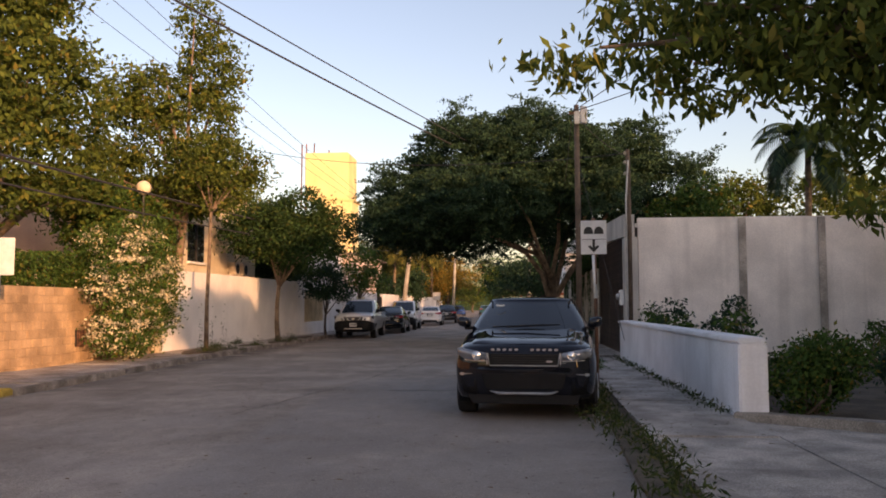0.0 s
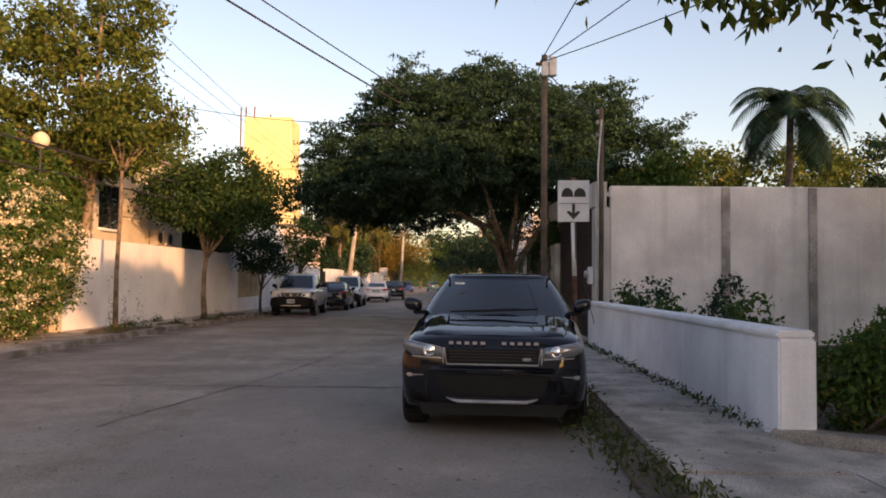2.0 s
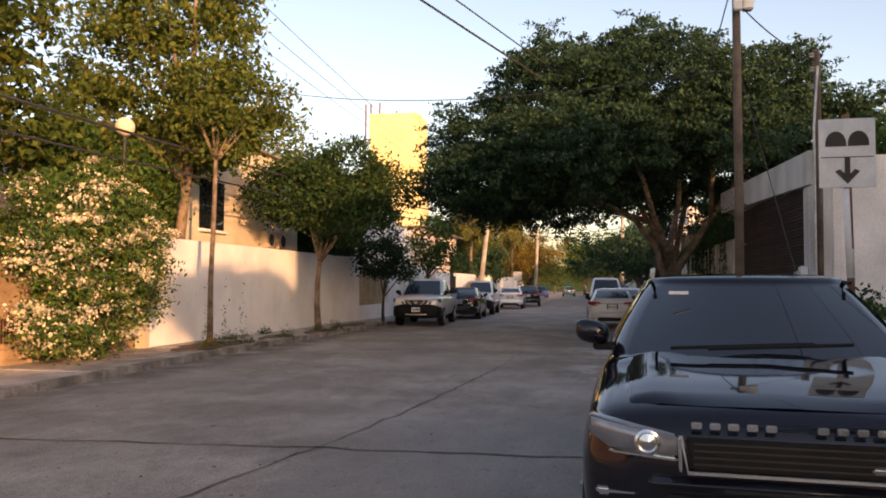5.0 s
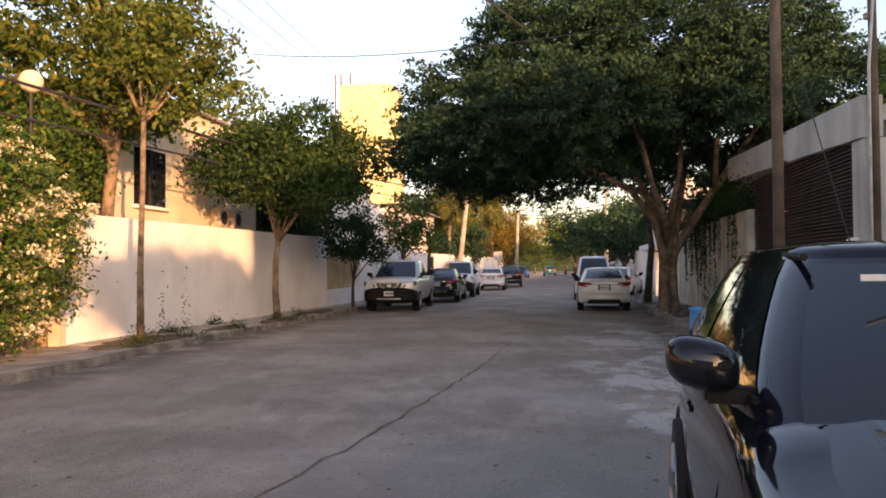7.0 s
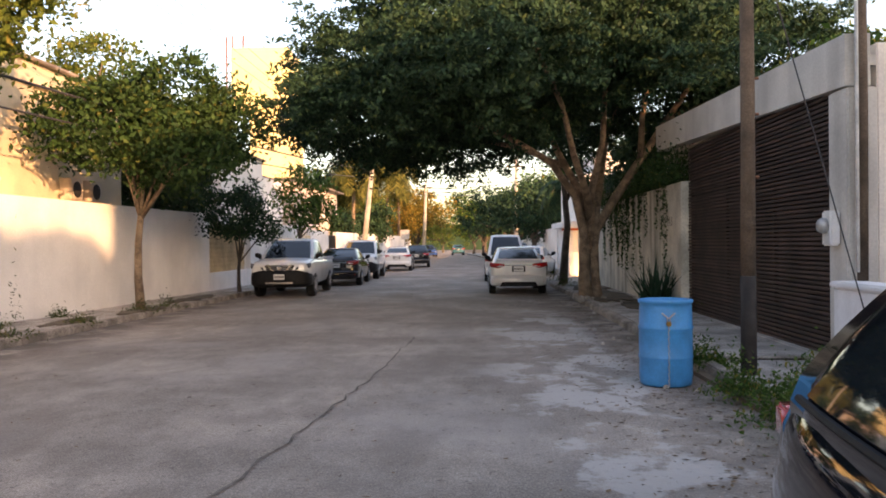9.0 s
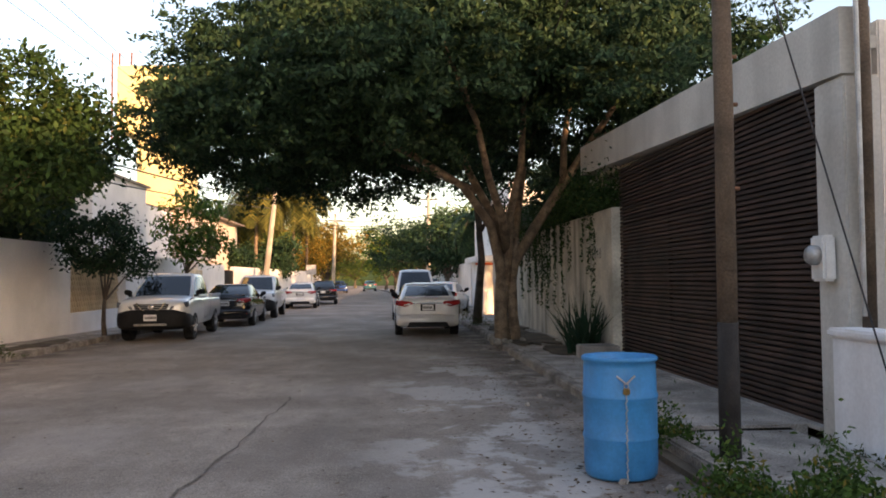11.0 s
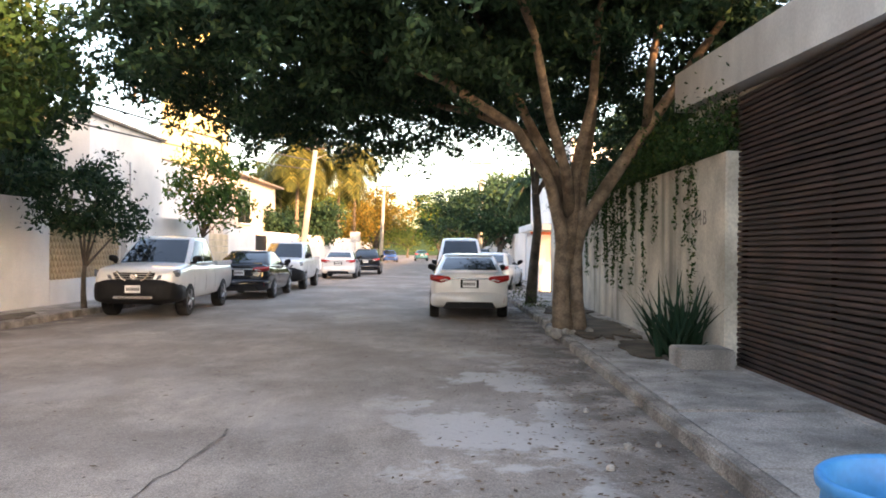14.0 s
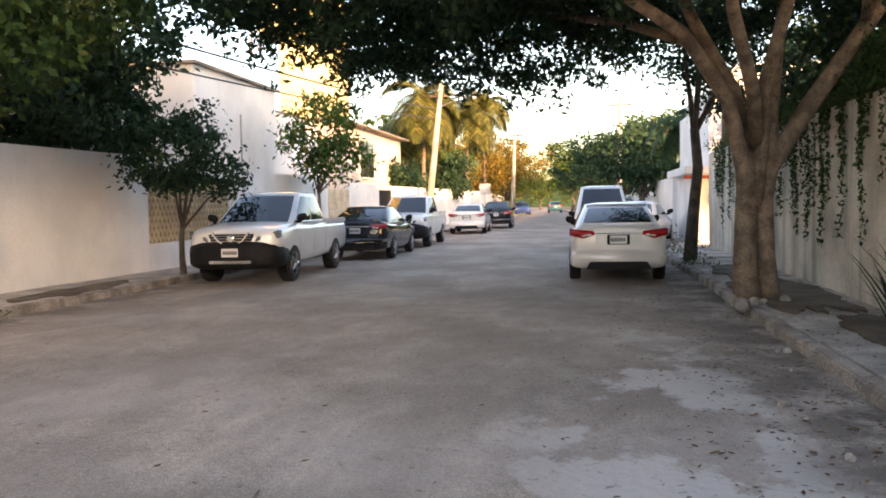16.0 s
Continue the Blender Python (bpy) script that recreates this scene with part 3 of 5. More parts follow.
def sedan(m, mat, label, name="sedan", high=1.47, lamp_mat=None):
    st = [(0.0, 0.6, 0.34, 0.64), (0.1, 0.78, 0.26, 0.74), (0.4, 0.86, 0.23, 0.84), (1.1, 0.88, 0.22, 0.95), (2.4, 0.88, 0.23, 0.97), (3.5, 0.88, 0.25, 1.0), (4.2, 0.865, 0.28, 1.05), (4.45, 0.84, 0.3, 1.06), (4.55, 0.79, 0.34, 1.03), (4.59, 0.73, 0.4, 0.98)]
    car = vehicle(name, m, label, mat, st, (0.99, 1.0, 4.3, 0.81, high, 1.85, 3.4, 0.62), (0.85, 3.6, 0.32, 0.21))
    part("spoiler", box(-0.66, 0.66, 4.3, 4.46, 1.06, 1.1, 0.015), mat, car)
    part("trunk_lid", box(-0.42, 0.42, 4.5, 4.605, 0.7, 0.99, 0.02), mat, car)
    part("chrome_strip", box(-0.4, 0.4, 4.6, 4.62, 0.9, 0.925), CHROME, car)
    part("rear_bumper", loft([(4.2, 0.87, 0.26, 0.62), (4.5, 0.84, 0.27, 0.64), (4.68, 0.74, 0.32, 0.6)], 6), mat, car, smooth=True)
    part("diffuser", prism([(-0.58, 0.27), (0.58, 0.27), (0.5, 0.41), (-0.5, 0.41)], 4.55, 4.7), TRIMBLACK, car, "black lower bumper insert")
    for s in (-1, 1):
        tl = part("tail_lamp", prism([(0.4, 0.9), (0.44, 0.96), (0.87, 1.0), (0.87, 0.88), (0.62, 0.82)], 4.5, 4.665, 0.5, -0.27, s), REDLAMP, car, "red boomerang tail lamp", True)
        part("lamp_strip", prism([(0.46, 0.88), (0.48, 0.905), (0.7, 0.885), (0.63, 0.845)], 4.6, 4.672, 0.5, -0.27, s), SIGNWHITE, tl, "pale reversing lamp")
        part("reflector", box(s * 0.56, s * 0.74, 4.56, 4.665, 0.42, 0.48, 0.012), REDLAMP, car)
        part("headlamp", box(s * 0.5, s * 0.78, 0.06, 0.3, 0.62, 0.75, 0.04), LAMPGLASS, car, smooth=True)
    part("grille", box(-0.4, 0.4, -0.01, 0.08, 0.48, 0.64, 0.02), TRIMBLACK, car)
    part("plate_recess", box(-0.2, 0.2, 4.595, 4.612, 0.71, 0.89, 0.006), TRIMBLACK, car)
    plate(car, 4.625, 0.8, 1, 0.3, 0.15)
    return car


# ---------- ground, road and pavements ----------
RNG = np.random.default_rng(7)
sheet("ground", [(-600, -300), (600, -300), (600, 900), (-600, 900)], -0.03, EARTH, "brown bare earth reaching the horizon", "ground")
LEFT_KERB = [(-8.3, -40), (-8.4, 14), (-8.7, 23), (-8.6, 37), (-7.8, 57), (-6.5, 84), (-9.0, 140), (-14, 220)]
RIGHT_KERB = [(1.0, -40), (1.1, 7), (1.42, 14), (1.42, 40), (1.0, 60), (0.0, 90), (-3.4, 140), (-8.5, 220)]


def road_sheet():
    bm = bmesh.new()
    rows = []
    ys = [-40, 0, 7, 14, 23, 30, 37, 48, 57, 70, 84, 110, 140, 220]
    for y in ys:
        xl, xr = np.interp(y, [p[1] for p in LEFT_KERB], [p[0] for p in LEFT_KERB]), np.interp(y, [p[1] for p in RIGHT_KERB], [p[0] for p in RIGHT_KERB])
        rows.append([bm.verts.new((xl + (xr - xl) * k / 8, y, 0.0)) for k in range(9)])
    for a, b in zip(rows, rows[1:]):
        for k in range(8):
            bm.faces.new((a[k], a[k + 1], b[k + 1], b[k]))
    return tagged(new("road", finish("road", bm, ASPHALT)), "worn grey-brown asphalt street with pale patches", "road", kind="structure")


road_sheet()


def crack(points, w, name="road_joint", z=0.008):
    bm = bmesh.new()
    prev = None
    g = np.random.default_rng(len(points))
    dense = []
    for (x0, y0), (x1, y1) in zip(points, points[1:]):
        m = max(3, int(math.hypot(x1 - x0, y1 - y0) / 0.25))
        dense += [(x0 + (x1 - x0) * i / m, y0 + (y1 - y0) * i / m) for i in range(m)]
    dense.append(points[-1])
    for i, (x, y) in enumerate(dense):
        x2, y2 = dense[min(i + 1, len(dense) - 1)]
        x1, y1 = dense[max(i - 1, 0)]
        d = Vector((x2 - x1, y2 - y1)).normalized()
        o = g.normal() * 0.025
        ww = w * g.uniform(0.35, 1.3)
        cur = [bm.verts.new((x - d.y * (o + s * ww), y + d.x * (o + s * ww), z)) for s in (-1, 1)]
        if prev:
            bm.faces.new((prev[0], prev[1], cur[1], cur[0]))
        prev = cur
    return tagged(new(name, finish(name, bm, CRACK)), "dark cracked joint across the asphalt", "road joint", kind="structure")


crack([(-8.3, 13.9), (-5, 14.2), (-3.2, 14.3), (-1.0, 14.3), (1.3, 14.4)], 0.024)
crack([(-3.9, 11), (-3.2, 15), (-2.8, 18), (-2.5, 22), (-2.3, 26)], 0.014)


def kerb_run(name, line, y0, y1, side, mat, high=0.13, step=1.6):
    host = tagged(new(name), "worn pale concrete kerb with chipped edges", "kerb", kind="structure")
    g = np.random.default_rng(3)
    y = y0
    while y < y1:
        ln = step if y < 60 else 6.0
        xa, xb = [np.interp(q, [p[1] for p in line], [p[0] for p in line]) for q in (y, y + ln)]
        bm = box(0, 0.16, 0.008, math.hypot(xb - xa, ln) - 0.008, -0.03, high + g.normal() * 0.008, 0.02)
        ob = part("kerbstone", bm, mat, host)
        ob.matrix_world = pose(xa if side > 0 else xa - 0.16, y, 0, 0, 0, math.degrees(math.atan2(-(xb - xa), ln)))
        y += ln
    return host


kerb_run("kerb_left", LEFT_KERB, -10, 140, -1, KERB)
kerb_run("kerb_right", RIGHT_KERB, 20.6, 140, 1, KERB)
tagged(part("kerb_mark", box(-8.62, -8.38, 9.0, 13.0, 0.0, 0.15, 0.03), MEAL), "yellow painted worn kerb end", "kerb", kind="structure")


def slabs(name, line, inner, y0, y1, side, step, mat, z=0.125):
    host = tagged(new(name), "cracked pale concrete pavement slabs", "pavement", kind="structure")
    g = np.random.default_rng(11)
    y = y0
    while y < y1:
        ln = step if y < 60 else 8.0
        xs = [np.interp(q, [p[1] for p in line], [p[0] for p in line]) + side * 0.17 for q in (y + 0.012, y + ln - 0.012)]
        xi = [np.interp(q, [p[1] for p in inner], [p[0] for p in inner]) for q in (y + 0.012, y + ln - 0.012)]
        bm = bmesh.new()
        zz = z + g.normal() * 0.006
        a, b, c, d = (xs[0], y + 0.012), (xi[0], y + 0.012), (xi[1], y + ln - 0.012), (xs[1], y + ln - 0.012)
        f = bm.faces.new([bm.verts.new((*q, zz + g.normal() * 0.004)) for q in (a, b, c, d)])
        r = bmesh.ops.extrude_face_region(bm, geom=[f])
        for v in r["geom"]:
            if isinstance(v, bmesh.types.BMVert):
                v.co.z = -0.03
        part("slab", bm, mat, host)
        y += ln
    return host


WALL_LEFT = [(-10.75, -40), (-10.75, 23.4), (-10.0, 41), (-9.7, 57), (-8.4, 88), (-11, 140)]
slabs("pavement_left", LEFT_KERB, WALL_LEFT, -10, 140, -1, 2.4, CONCRETE)
slabs("pavement_right", RIGHT_KERB, [(2.95, -40), (3.2, 200)], 22.6, 140, 1, 1.9, CONCRETE)
slabs("pavement_right_near", [(1.35, -40), (1.45, 7), (1.62, 14), (1.7, 23)], [(2.85, -40), (2.86, 23)], -8, 22.6, 0, 1.7, CONCRETE, 0.09)
sheet("verge", [(1.0, -10), (1.36, -10), (1.46, 7), (1.63, 14), (1.72, 22), (1.3, 22), (1.4, 14), (1.05, 7)], 0.05, EARTH, "strip of earth with weeds beside the pavement", "verge", 0.08)
sheet("driveway", [(2.9, -20), (14, -20), (14, 9.2), (4.2, 9.3), (2.9, 10.2)], 0.08, CONCRETE, "dark worn concrete driveway", "driveway", 0.1)
wall_line("kerb_garden", (2.75, 10.42), (6.5, 8.2), 0.28, 0, 0.17, CONCRETE, "low concrete kerb in front of the garden", category="kerb")
sheet("garden_soil", [(3.15, 10.6), (7, 8.6), (16, 8.6), (16, 21.9), (3.15, 21.9)], 0.12, EARTH, "dark garden soil behind the low wall", "soil", 0.1)



def soil_patch(cx, cy, rx, ry, z, seed):
    g = np.random.default_rng(seed)
    ph = g.uniform(0, 6.28, 7)
    ring = []
    for t in np.linspace(0, 2 * math.pi, 90, endpoint=False):
        q = 1 + sum(0.22 / (i + 1) * math.sin((2 * i + 1) * t + ph[i]) for i in range(7)) + g.normal() * 0.03
        ring.append((min(cx + rx * q * math.cos(t), 2.95), cy + ry * q * math.sin(t)))
    sheet("soil_patch", ring, z, EARTH, "dark trodden soil and leaf mould on the pavement", "soil", 0.03)


soil_patch(2.25, 34.2, 0.62, 2.6, 0.15, 4)
soil_patch(2.55, 30.6, 0.4, 1.3, 0.152, 5)
soil_patch(2.3, 38.2, 0.5, 1.2, 0.151, 6)
soil_patch(-9.35, 24.6, 0.55, 1.5, 0.15, 7)
soil_patch(-9.0, 30.6, 0.3, 1.0, 0.15, 8)
soil_patch(-9.1, 34.2, 0.35, 1.5, 0.15, 9)
soil_patch(-9.2, 27.6, 0.3, 0.9, 0.15, 10)

# ---------- right-hand walls ----------
wall_line("wall_low", (2.88, 21.9), (2.88, 10.8), 0.26, 0, 1.02, LOWWALL, "low white painted garden wall with stains")
cap = part("wall_cap", box(2.83, 3.19, 10.45, 21.9, 1.022, 1.1, 0.02), LOWWALL)
tagged(cap, "white painted coping on the low wall", "wall coping", kind="structure")
part("wall_end_pillar", box(2.84, 3.2, 10.44, 10.5 + 0.32, 0, 1.018, 0.02), LOWWALL)
tagged(bpy.data.objects["wall_end_pillar"], "stained end pillar of the low wall", "wall", kind="structure")
wall_line("wall_garden", (3.42, 21.96), (18, 21.96), 0.22, 0, 3.86, GARDEN, "high plastered garden wall with dark rain streaks")
for x in (6.15, 8.2, 11.2):
    b = part("wall_pier", box(x - 0.1, x + 0.1, 21.92, 21.958, 0, 3.84, 0.01), PIER)
    tagged(b, "darker stained pier on the plastered garden wall", "wall", kind="structure")
wall_line("wall_side_close", (18, 22), (18, -40), 0.3, 0, 3.8, GARDEN, "plain plastered garden wall")
# garage front
tagged(part("garage_post", box(3.05, 3.4, 21.9, 22.4, 0, 3.34, 0.02), BEAM), "white plastered post beside the garage opening", "wall", kind="structure")
bm = bmesh.new()
for x in (3.03, 3.32):
    for y, z0, z1 in ((21.9, 3.35, 3.95), (31.75, 3.72, 4.3)):
        bm.verts.new((x, y, z0)), bm.verts.new((x, y, z1))
bm.verts.ensure_lookup_table()
v = bm.verts
for q in ((0, 1, 3, 2), (4, 6, 7, 5), (0, 4, 5, 1), (2, 3, 7, 6), (1, 5, 7, 3), (0, 2, 6, 4)):
    bm.faces.new([v[i] for i in q])
tagged(part("garage_beam", bm, BEAM), "weathered white concrete beam over the garage", "beam", kind="structure")
bm = box(3.34, 9, 21.98, 31.7, 3.6, 3.72)
tagged(part("garage_roof", bm, BEAM), "flat concrete garage roof", "roof", kind="structure")
tagged(part("garage_back", box(8.8, 9, 22.2, 31.7, 0, 3.58), BEAM), "plain back wall of the garage", "wall", kind="structure")
tagged(part("garage_side", box(3.2, 8.8, 31.5, 31.7, 0, 3.6), BEAM), "plain side wall of the garage", "wall", kind="structure")
gate = thing("garage_gate", pose(3.12, 22.4, 0.1), "closed dark brown slatted wooden garage gate", "gate")
slat_me = finish("slat", box(0, 0.05, 0, 6.85, 0.006, 0.047, 0.005), SLAT)
nslat = 54
for k in range(nslat):
    o = new("slat", slat_me)
    o.parent = gate
    o.location = (random.uniform(0, 0.016), 0, 0.02 + k * 0.0626)
    o.rotation_euler = (random.uniform(-0.0009, 0.0009), 0, 0)
for y in (0.02, 2.2, 4.5, 6.8):
    part("gate_upright", box(0.065, 0.12, y, y + 0.06, 0, 3.4), SLAT, gate)
# near-black sheet stands in for the shade seen between the slats
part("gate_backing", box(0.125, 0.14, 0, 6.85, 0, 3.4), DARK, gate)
tagged(part("gate_track", box(3.02, 3.3, 22.4, 29.3, 0.1, 0.135, 0.005), CONCRETE), "concrete sill under the garage gate", "sill", kind="structure")
mb = thing("meter_box", pose(3.04, 22.18, 1.5), "grey electric meter box on the garage post", "meter box")
part("case", box(-0.12, 0, -0.12, 0.12, 0, 0.42, 0.02), SIGNWHITE, mb)
part("meter_glass", lathe([(0.09, 0), (0.09, 0.06), (0.07, 0.09), (0.01, 0.1)], 20, axis="x"), STEEL, mb, "round meter glass", True).matrix_basis = pose(-0.12, 0.0, 0.24, 0, 0, 180)
mast = thing("service_mast", pose(3.16, 21.78, 1.1), "thin brown service mast with cables beside the garage", "mast")
part("pipe", tube([(0, 0, 0), (0.01, 0, 2), (0.0, 0.02, 4.6)], 0.06, 10), POLEWOOD, mast, smooth=True)
part("conduit", tube([(-0.08, -0.06, 0.1), (-0.08, -0.06, 3.2), (0.0, -0.05, 4.3)], 0.022, 8), STEEL, mast)
for z in (3.9, 4.2, 4.45):
    part("insulator", lathe([(0.03, 0), (0.05, 0.02), (0.03, 0.05), (0.05, 0.07), (0.02, 0.1)], 12), CONCPOLE, mast).location = (-0.08, 0, z)
# vine wall
vw = part("wall_vines", box(2.98, 3.2, 29.25, 46.5, 0, 2.82, 0.02), VINEWALL)
tagged(vw, "mossy plastered wall hung with dry creeper", "wall", kind="structure")

num = bpy.data.curves.new("house_number", "FONT")
num.body, num.size, num.space_character, num.extrude, num.align_x = "184B", 0.29, 1.25, 0.002, "CENTER"
num.materials.append(material("faded_grey_paint", (0.3, 0.27, 0.23), 0.9, 0.3, 6))
nob = new("house_number", num)
nob.parent = vw
nob.matrix_world = Matrix(((0, 0, -1, 2.976), (-1, 0, 0, 30.35), (0, 1, 0, 1.92), (0, 0, 0, 1)))
tagged(nob, "faded grey painted house number")


def creeper():
    g = np.random.default_rng(21)
    pts = []
    for k in range(52):
        y = g.uniform(29.5, 46) if k < 36 else g.uniform(32.5, 38.5)
        ln = g.uniform(0.3, 2.2)
        w = g.uniform(0.02, 0.1)
        m = int(ln * 85)
        z = 2.85 - g.uniform(0, 1, m) ** 1.2 * ln
        pts.append(np.c_[2.95 - np.abs(g.normal(size=m)) * 0.03, y + np.sin(z * 3 + k) * 0.07 + g.normal(size=m) * w, z])
    m = 5200
    pts.append(np.c_[g.normal(3.05, 0.16, m), g.uniform(29.25, 33.5, m), 2.82 + np.abs(g.normal(0.25, 0.28, m))])
    m = 3200
    pts.append(np.c_[g.normal(3.1, 0.22, m), g.uniform(29.3, 46, m), 2.84 + np.abs(g.normal(0, 0.16, m))])
    return np.concatenate(pts)


tagged(new("creeper", leaf_mesh("creeper", creeper(), 0.036, MIDGREEN, RNG, 0.8)), "dark hanging creeper trailing over the wall top", "creeper", kind="stuff")
tagged(part("planter_step", box(2.35, 3.0, 28.9, 29.5, 0.1, 0.36, 0.02), CONCRETE), "low concrete step beside the spiky plant", "step", kind="structure")

# carport house further along
ch = thing("carport_house", pose(2.7, 47.5, 0.0), "white two-storey house with a carport", "house")
part("wall", box(1.2, 9, 0.6, 12, 0, 5.6), WHITE, ch)
part("carport_slab", box(-0.3, 5, -0.3, 5, 2.25, 2.5, 0.02), WHITE, ch, "white carport slab")
part("fascia", box(-0.34, 0.6, -0.34, -0.3, 2.1, 2.2), REDWALL, ch, "red fascia strip")
part("carport_wall", box(0.0, 0.2, 0.0, 4.5, 0.1, 2.25), WHITE, ch)
part("carport_wall", box(0.2, 2.5, 0.25, 0.4, 0.1, 2.25), WHITE, ch)
part("upper_storey", box(0.5, 5, 0.6, 8, 2.5, 4.6, 0.02), WHITE, ch)
w = part("window", box(0.9, 1.6, 0.55, 0.6, 3.0, 4.1), DARK, ch)
part("window_frame", box(0.86, 1.64, 0.52, 0.55, 2.95, 3.0), WHITE, w)
part("wall_lamp", box(0.5, 0.68, 0.1, 0.25, 1.3, 1.75, 0.03), TRIMBLACK, ch)
wall_line("wall_right_far", (3.4, 140), (3.4, 60), 0.3, 0, 2.5, WHITE, "white street wall further along")

# ---------- left-hand walls ----------
WALL_BLOCK = wall_line("wall_block", (-10.78, -10), (-10.78, 23.3), 0.2, 0, 1.97, MORTAR, "weathered tan block garden wall")
wall_line("wall_white", (-10.55, 23.55), (-10.0, 38.25), 0.22, 0, 2.64, WHITE, "tall white painted street wall in dappled sun")
wall_line("wall_white_base", (-10.0, 38.25), (-9.9, 42.6), 0.22, 0, 0.72, WHITE, "white base below the lattice blocks")
wall_line("wall_white_top", (-10.0, 38.25), (-9.9, 42.6), 0.22, 2.24, 2.64, WHITE, "white band above the lattice blocks")
tagged(part("wall_return", box(-10.76, -10.52, 23.3, 23.54, 0, 2.3, 0.02), CREAM), "cream plaster end of the block wall", "wall", kind="structure")
wall_line("wall_street", (-9.9, 42.6), (-9.72, 50), 0.22, 0, 2.5, WHITE, "white street wall of the second house")
wall_line("wall_street_b", (-9.68, 52.5), (-9.62, 57), 0.22, 0, 2.4, WHITE, "white street wall between gate and door")
wall_line("wall_street_c", (-9.6, 59.4), (-8.4, 88), 0.22, 0, 2.36, WHITE, "long white street wall")
wall_line("wall_street_d", (-8.4, 88), (-12, 140), 0.22, 0, 2.3, WHITE, "long white street wall far along")
lat = thing("lattice_screen", pose(-10.0, 38.25, 0.72, 0, 0, 1.3), "tan pierced lattice block screen in the white wall", "screen")
bm = bmesh.new()
for k in range(-8, 24):
    for s in (1, -1):
        pts = []
        for z in np.linspace(0, 1.52, 9):
            y = k * 0.19 + (z if s > 0 else 1.52 - z) * 0.62
            if 0 <= y <= 4.3:
                pts.append((-0.03 - 0.03 * (s > 0), y, z))
        if len(pts) > 1:
            tube([pts[0], pts[-1]], 0.028, 5, bm)
part("lattice", bm, LATTICE, lat)
part("frame", box(-0.16, 0.0, 4.28, 4.35, 0, 1.52), WHITE, lat)
part("backing", box(-0.2, -0.17, 0, 4.3, 0, 1.52), material("shaded_ochre", (0.35, 0.25, 0.14), 0.9), lat)
pg = thing("plank_gate", pose(-9.72, 50.0, 0.1, 0, 0, -1), "tan horizontal plank gate in the white wall", "gate")
for k in range(8):
    part("plank", box(-0.06, 0.0, 0, 2.5, k * 0.25, k * 0.25 + 0.235, 0.01), LATTICE, pg)
dg = thing("iron_gate", pose(-9.62, 57, 0.1, 0, 0, 0), "black iron pedestrian gate in the white wall", "gate")
part("panel", box(-0.08, -0.04, 0, 2.4, 0, 2.05), BLACK, dg)
for k in range(9):
    part("gate_bar", box(-0.04, -0.01, 0.1 + k * 0.27, 0.14 + k * 0.27, 0, 2.05), BLACK, dg)
vent = thing("wall_vent", pose(-10.72, 19.25, 0.52), "black barred opening in the block wall", "vent")
part("void", box(-0.1, 0.012, -0.19, 0.19, 0, 0.42), DARK, vent)
for k in range(5):
    part("bar", box(0.012, 0.03, -0.17 + k * 0.08, -0.155 + k * 0.08, 0, 0.42), RUST, vent)


def gable_house(name, m, wx, wy, wall_h, label, mat, overhang=0.16, thick=0.09, pitch=0.0):
    h = thing(name, m, label, "house")
    part("wall", box(-wx, 0, 0, wy, 0, wall_h), mat, h)
    part("roof", box(-wx - overhang, overhang, -overhang, wy + overhang, wall_h + 0.002, wall_h + thick, 0.02), ROOF, h, "thin brown roof edge")
    return h


def house_window(h, x, y0, y1, z0, z1, dark=True):
    w = part("window", box(x - 0.1, x + 0.015, y0, y1, z0, z1), CARGLASS if dark else LATTICE, h, "dark window opening")
    part("window_sill", box(x, x + 0.12, y0 - 0.06, y1 + 0.06, z0 - 0.08, z0, 0.01), WHITE, w)
    part("window_frame", box(x + 0.016, x + 0.05, (y0 + y1) / 2 - 0.03, (y0 + y1) / 2 + 0.03, z0, z1), BLACK, w)


h1 = gable_house("house_cream", pose(-11.4, 26.5, 0), 7, 8.4, 5.85, "cream two-storey house behind the white wall", CREAM)
house_window(h1, 0, 0.9, 2.4, 3.1, 4.5)
part("cornice", box(-0.0, 0.1, -0.2, 8.5, 5.3, 5.45, 0.02), CREAM, h1)
for y, mt in ((5.0, ACMAT), (6.0, ACMAT)):
    ac = part("air_conditioner", box(0, 0.3, y, y + 0.62, 2.75, 3.3, 0.03), mt, h1, "wall-mounted air conditioner")
    part("fan_grille", lathe([(0.2, 0), (0.2, 0.012), (0.02, 0.014)], 20, axis="x"), DARK, ac).location = (0.302, y + 0.3, 3.02)
h2 = gable_house("house_white", pose(-10.9, 42.3, 0), 8, 5.8, 5.35, "white two-storey house with a thin eave", WHITE)
part("pipe", tube([(0.03, 2.9, 2.4), (0.03, 2.9, 4.3)], 0.03, 6), STEEL, h2)
h3 = gable_house("white_annex", pose(-11.6, 49.0, 0), 8, 5.6, 4.9, "plain white wing joining the two houses", WHITE, 0.02, 0.1)
h4 = gable_house("house_pink", pose(-11.0, 55.0, 0), 8, 12.5, 5.1, "pale pink house with one tall dark window", material("pink_cream_plaster", (0.7, 0.58, 0.48), 0.85, 0.12, 0.9, 0.15, 30, streak=0.1), 0.45)
house_window(h4, 0, 4.0, 6.4, 2.8, 4.55)
red = thing("red_house", pose(-19.0, 17.5, 0), "red-orange painted wall seen between trees", "house")
part("wall", box(-6, 0, 0, 20, 0, 5.2), REDWALL, red)
part("roof", box(-6.2, 0.2, -0.2, 20.2, 5.202, 5.4), ROOF, red)

